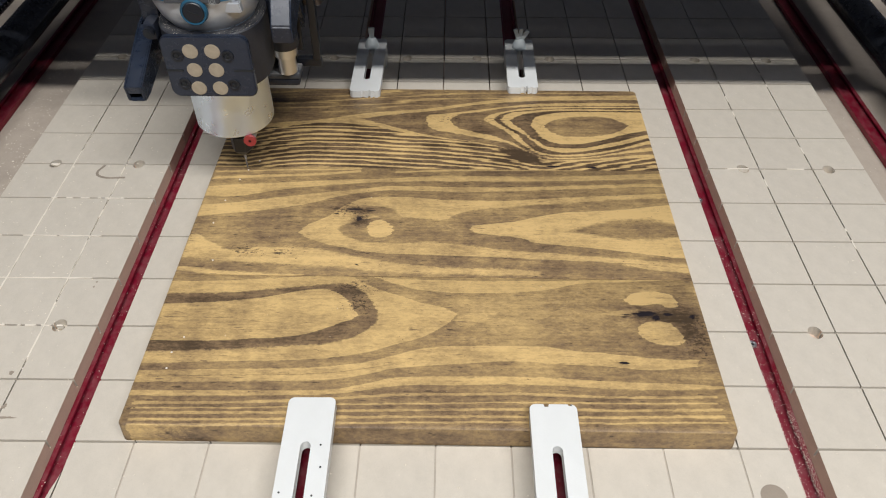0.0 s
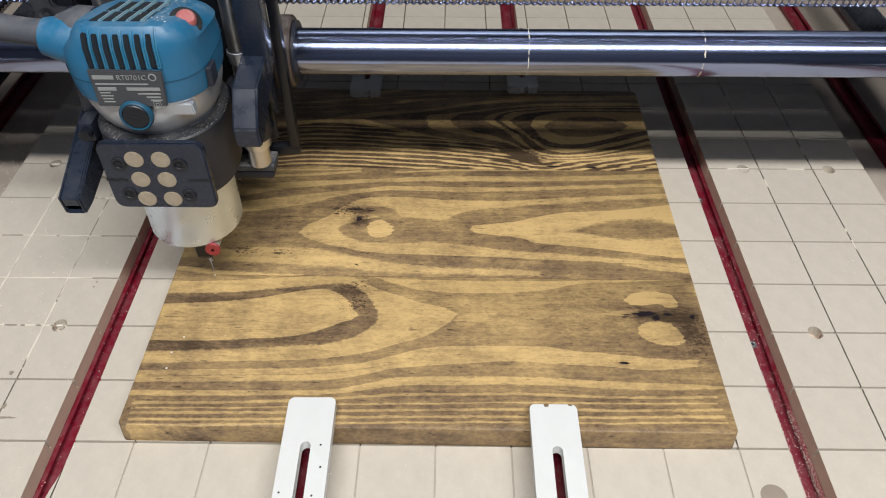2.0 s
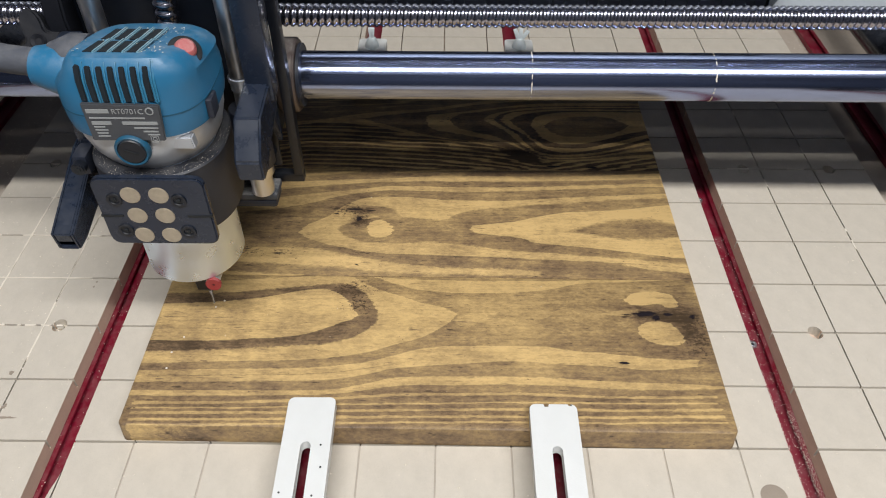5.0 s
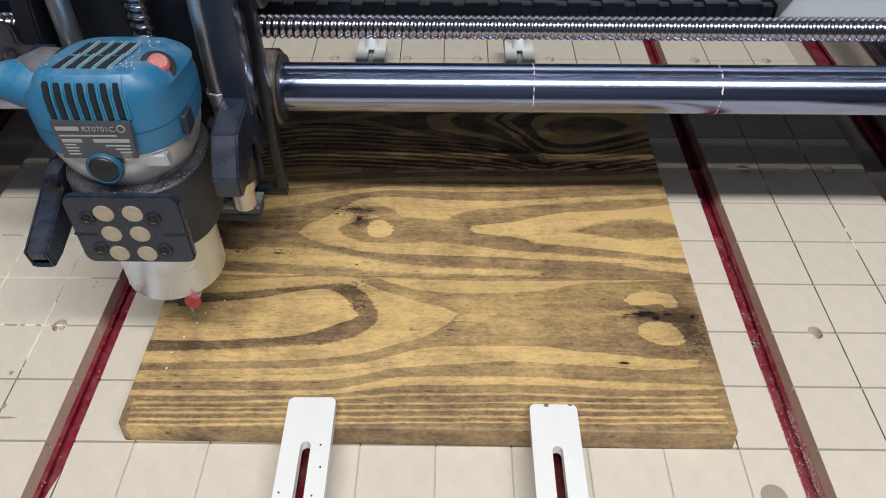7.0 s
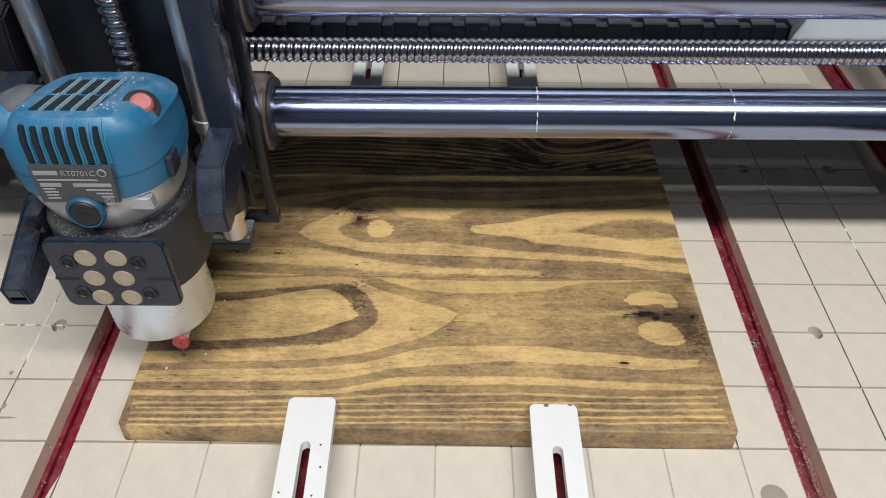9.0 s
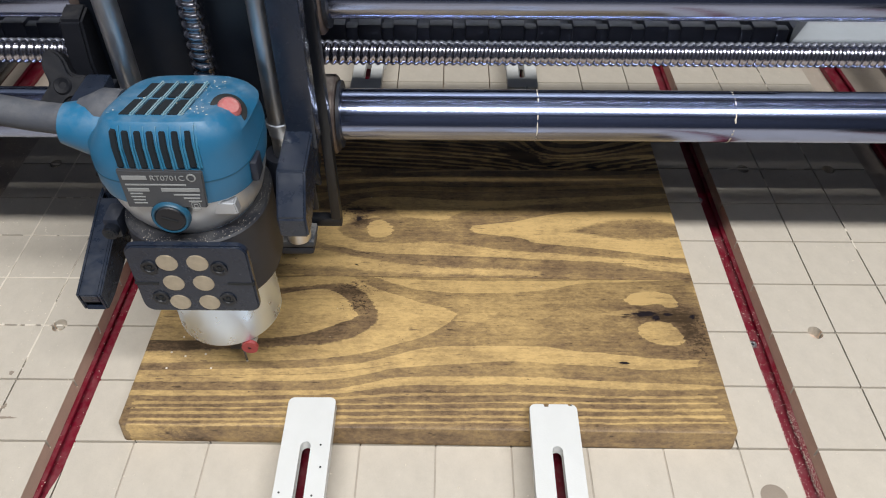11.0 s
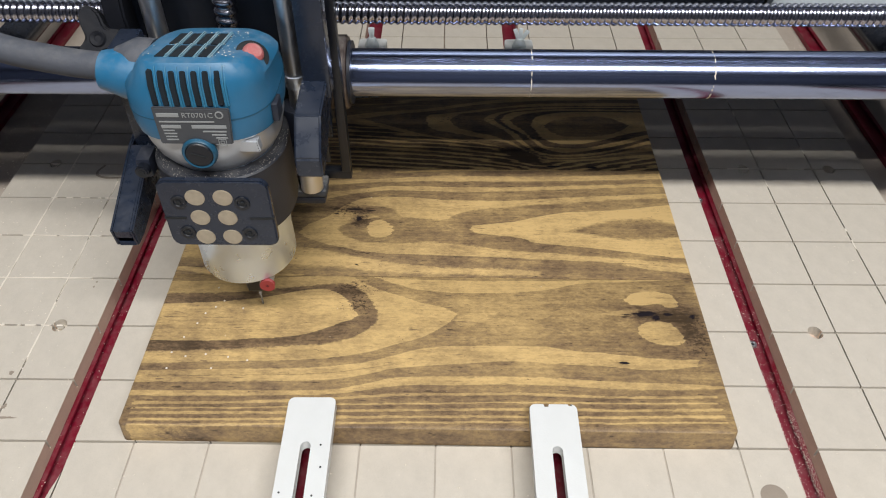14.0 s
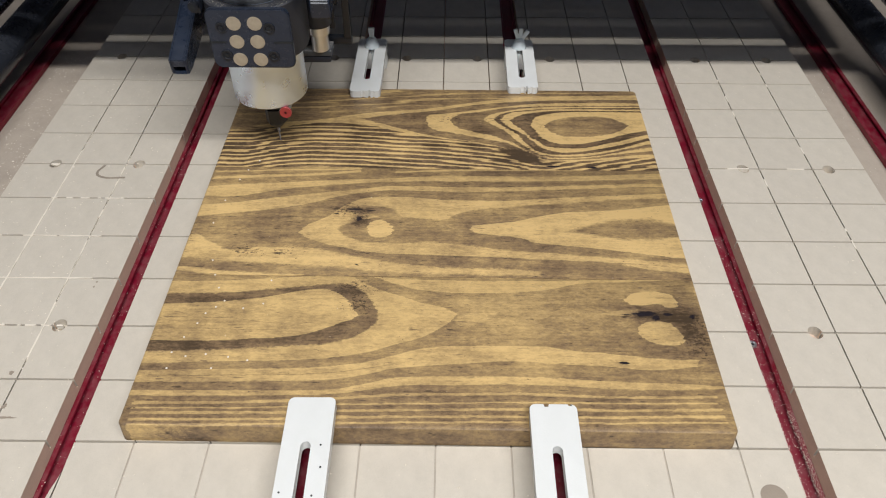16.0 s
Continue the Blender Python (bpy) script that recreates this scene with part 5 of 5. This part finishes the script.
for k, (x, y, rx, ry) in enumerate(((-0.0680, 0.3035, 0.0050, 0.0022), (-0.0500, 0.3000, 0.0018, 0.0014), (-0.0440, 0.0990, 0.0060, 0.0016))):
    blotch("patch of white dust on the spoilboard", x, y, rx, ry, 80 + k, DUST)


def track_filler():
    """Dried filler that has run into the end of a track."""
    poly = [(0.0540, Y_FRONT), (0.0606, Y_FRONT), (0.0606, -0.0185), (0.0596, -0.0190), (0.0585, -0.0260), (0.0566, -0.0340), (0.0545, -0.0480)]
    tagged(new("dried_filler", mesh_of(prism(poly, -0.0123, -0.0012, "z", 0.0009), "dried_filler", MDF, 30)), "pale dried filler in the end of a red track", "filler")


track_filler()


def track_screw(x, y):
    s = thing("track_screw", "small bright screw in the floor of a red track", "screw", "screws in the tracks", at=pose(x, y, -0.0116))
    part("head", lathe([(0.0, 0.0016), (0.0014, 0.0016), (0.0018, 0.0024), (0.0030, 0.0022), (0.0035, 0.0012), (0.0036, 0.0005), (0.0, 0.0005)], (0, 0, 0), "z", 24), SILVER, s)
    part("recess", rod(0.0013, 0.0012, 0.00175, (0, 0), "z", 6), HOLE_SHADE, s)


track_screw(0.5478, 0.0980)
track_screw(0.5460, 0.2700)

# ---- scored squares of the spoilboard ----
def squares():
    gap = 0.0006
    made = {}
    for col in range(-2, 14):
        spans = [(col * C, (col + 1) * C)]
        for s in SLOTS:
            nxt = []
            for a, b in spans:
                lo, hi = s - SLOT_HALF, s + SLOT_HALF
                if hi <= a or lo >= b:
                    nxt.append((a, b))
                else:
                    nxt += [(u, v) for u, v in ((a, lo), (hi, b)) if v - u > 0.002]
            spans = nxt
        for a, b in spans:
            for row in range(-3, 14):
                y0, y1 = row * C + 1.4 * gap, (row + 1) * C - 1.4 * gap
                x0 = a + (gap if abs(a / C - round(a / C)) < 0.01 else 0)
                x1 = b - (gap if abs(b / C - round(b / C)) < 0.01 else 0)
                low = [h for h, r in HOLES if r == row and x0 + 0.006 < h < x1 - 0.006]
                high = [h for h, r in HOLES if r == row + 1 and x0 + 0.006 < h < x1 - 0.006]
                cut = tuple(abs(v / C - round(v / C)) >= 0.01 for v in (a, b))
                key = (cut, round(x1 - x0, 5), tuple(round(h - x0, 4) for h in low), tuple(round(h - x0, 4) for h in high))
                if key not in made:
                    poly = [(0, 0)]
                    for h in low:
                        poly += [(h - x0 - 0.0053 * math.cos(math.pi * i / 10), 0.0053 * math.sin(math.pi * i / 10)) for i in range(11)]
                    poly += [(x1 - x0, 0), (x1 - x0, y1 - y0)]
                    for h in reversed(high):
                        poly += [(h - x0 + 0.0053 * math.cos(math.pi * i / 10), y1 - y0 - 0.0053 * math.sin(math.pi * i / 10)) for i in range(11)]
                    poly.append((0, y1 - y0))
                    me = made[key] = mesh_of(prism(poly, -0.0090, 0.0, "z"), "square", MDF, 0)
                    me.materials.append(MDF_EDGE_LIT)
                    # faces towards a track slot take the brightened edge colour
                    for p in me.polygons:
                        p.material_index = int((cut[0] and p.normal.x < -0.95) or (cut[1] and p.normal.x > 0.95))
                ob = new("square", made[key])
                ob.location = (x0, y0, 0)
                ob.parent = SPOILBOARD


squares()

# ---- the crumbs that the drill throws up, one at each new hole ----
STOPS = [(0.0, 0.65, 0.1280, 0.2726), (1.10, 2.02, 0.1282, 0.1388), (2.12, 3.02, 0.1343, 0.1250), (3.13, 4.03, 0.1417, 0.1114), (4.12, 5.05, 0.1365, 0.1050),
         (5.15, 6.15, 0.1302, 0.0986), (6.32, 7.05, 0.1265, 0.0888), (7.26, 8.08, 0.1395, 0.0601), (8.22, 9.10, 0.1255, 0.0581), (9.30, 10.20, 0.1463, 0.0478),
         (10.30, 11.20, 0.1703, 0.0550), (11.42, 12.28, 0.1560, 0.0578), (12.48, 13.33, 0.1574, 0.1040), (13.48, 14.38, 0.1718, 0.1088), (14.62, 15.35, 0.1738, 0.1333)]
OLD_HOLES = [(0.1225, 0.1551), (0.1200, 0.0755), (0.1147, 0.0614), (0.1149, 0.0474), (0.1230, 0.2588), (0.1162, 0.2295), (0.1126, 0.1999), (0.1357, 0.2866)]


def crumb(x, y, z):
    ob = thing("drill_crumb", "tiny pale crumb of wood at a drilled hole", "sawdust", "crumbs at drilled holes", at=pose(x, y, z))
    part("crumb", lathe([(0.0, 0.0008), (0.0004, 0.0005), (0.0008, 0.0), (0.0006, -0.0004), (0.0, -0.0004)], (0, 0, 0), "z", 9), DUST, ob)
    return ob


for hx, hy in OLD_HOLES:
    crumb(hx, hy, BZ + 0.0004)
CRUMBS = [crumb(x, y, BZ + 0.0004 if i == 0 else BZ - 0.004) for i, (a, b, x, y) in enumerate(STOPS)]


def motions():
    xy, z = [], []
    for a, b, x, y in STOPS:
        xy += [(a, x, y), (b, x, y)]
        if a > 0:
            late = 0.0 if 8.0 < b < 9.5 else 0.07
            z += [(a, 0.0042), (a + 0.34, 0.0002), (b - late - 0.08, -0.0006), (b - late, 0.0042)]
        else:
            z += [(0.0, 0.0022), (0.45, -0.0022), (0.52, -0.0020), (0.62, 0.0042)]
    xy += [(0.8, 0.1281, 0.2370), (0.9, 0.1281, 0.1950), (1.0, 0.1281, 0.1543), (15.5, 0.1733, 0.1380), (15.6, 0.1690, 0.1720), (15.7, 0.1634, 0.2143), (15.8, 0.1584, 0.2560), (15.9, 0.1535, 0.2960), (16.0, 0.1517, 0.3131)]
    xy.sort()
    z += [(15.6, 0.0042), (16.0, 0.0036)]
    walk(GANTRY, [(t, pose(0, y, 0)) for t, x, y in xy])
    walk(CARRIAGE, [(t, pose(x, y, 0)) for t, x, y in xy])
    times = sorted({round(t, 2) for t, *_ in xy} | {round(t, 2) for t, _ in z})
    tx, vx, vy = [r[0] for r in xy], [r[1] for r in xy], [r[2] for r in xy]
    tz, vz = [r[0] for r in z], [r[1] for r in z]
    walk(ROUTER, [(t, pose(np.interp(t, tx, vx), np.interp(t, tx, vy), np.interp(t, tz, vz))) for t in times])
    for ob, (a, b, x, y) in list(zip(CRUMBS, STOPS))[1:]:
        low, up = pose(x, y, BZ - 0.004), pose(x, y, BZ + 0.0004)
        walk(ob, [(0.0, low), (a + 0.3, low), (b - 0.1, up), (16.0, up)])


motions()
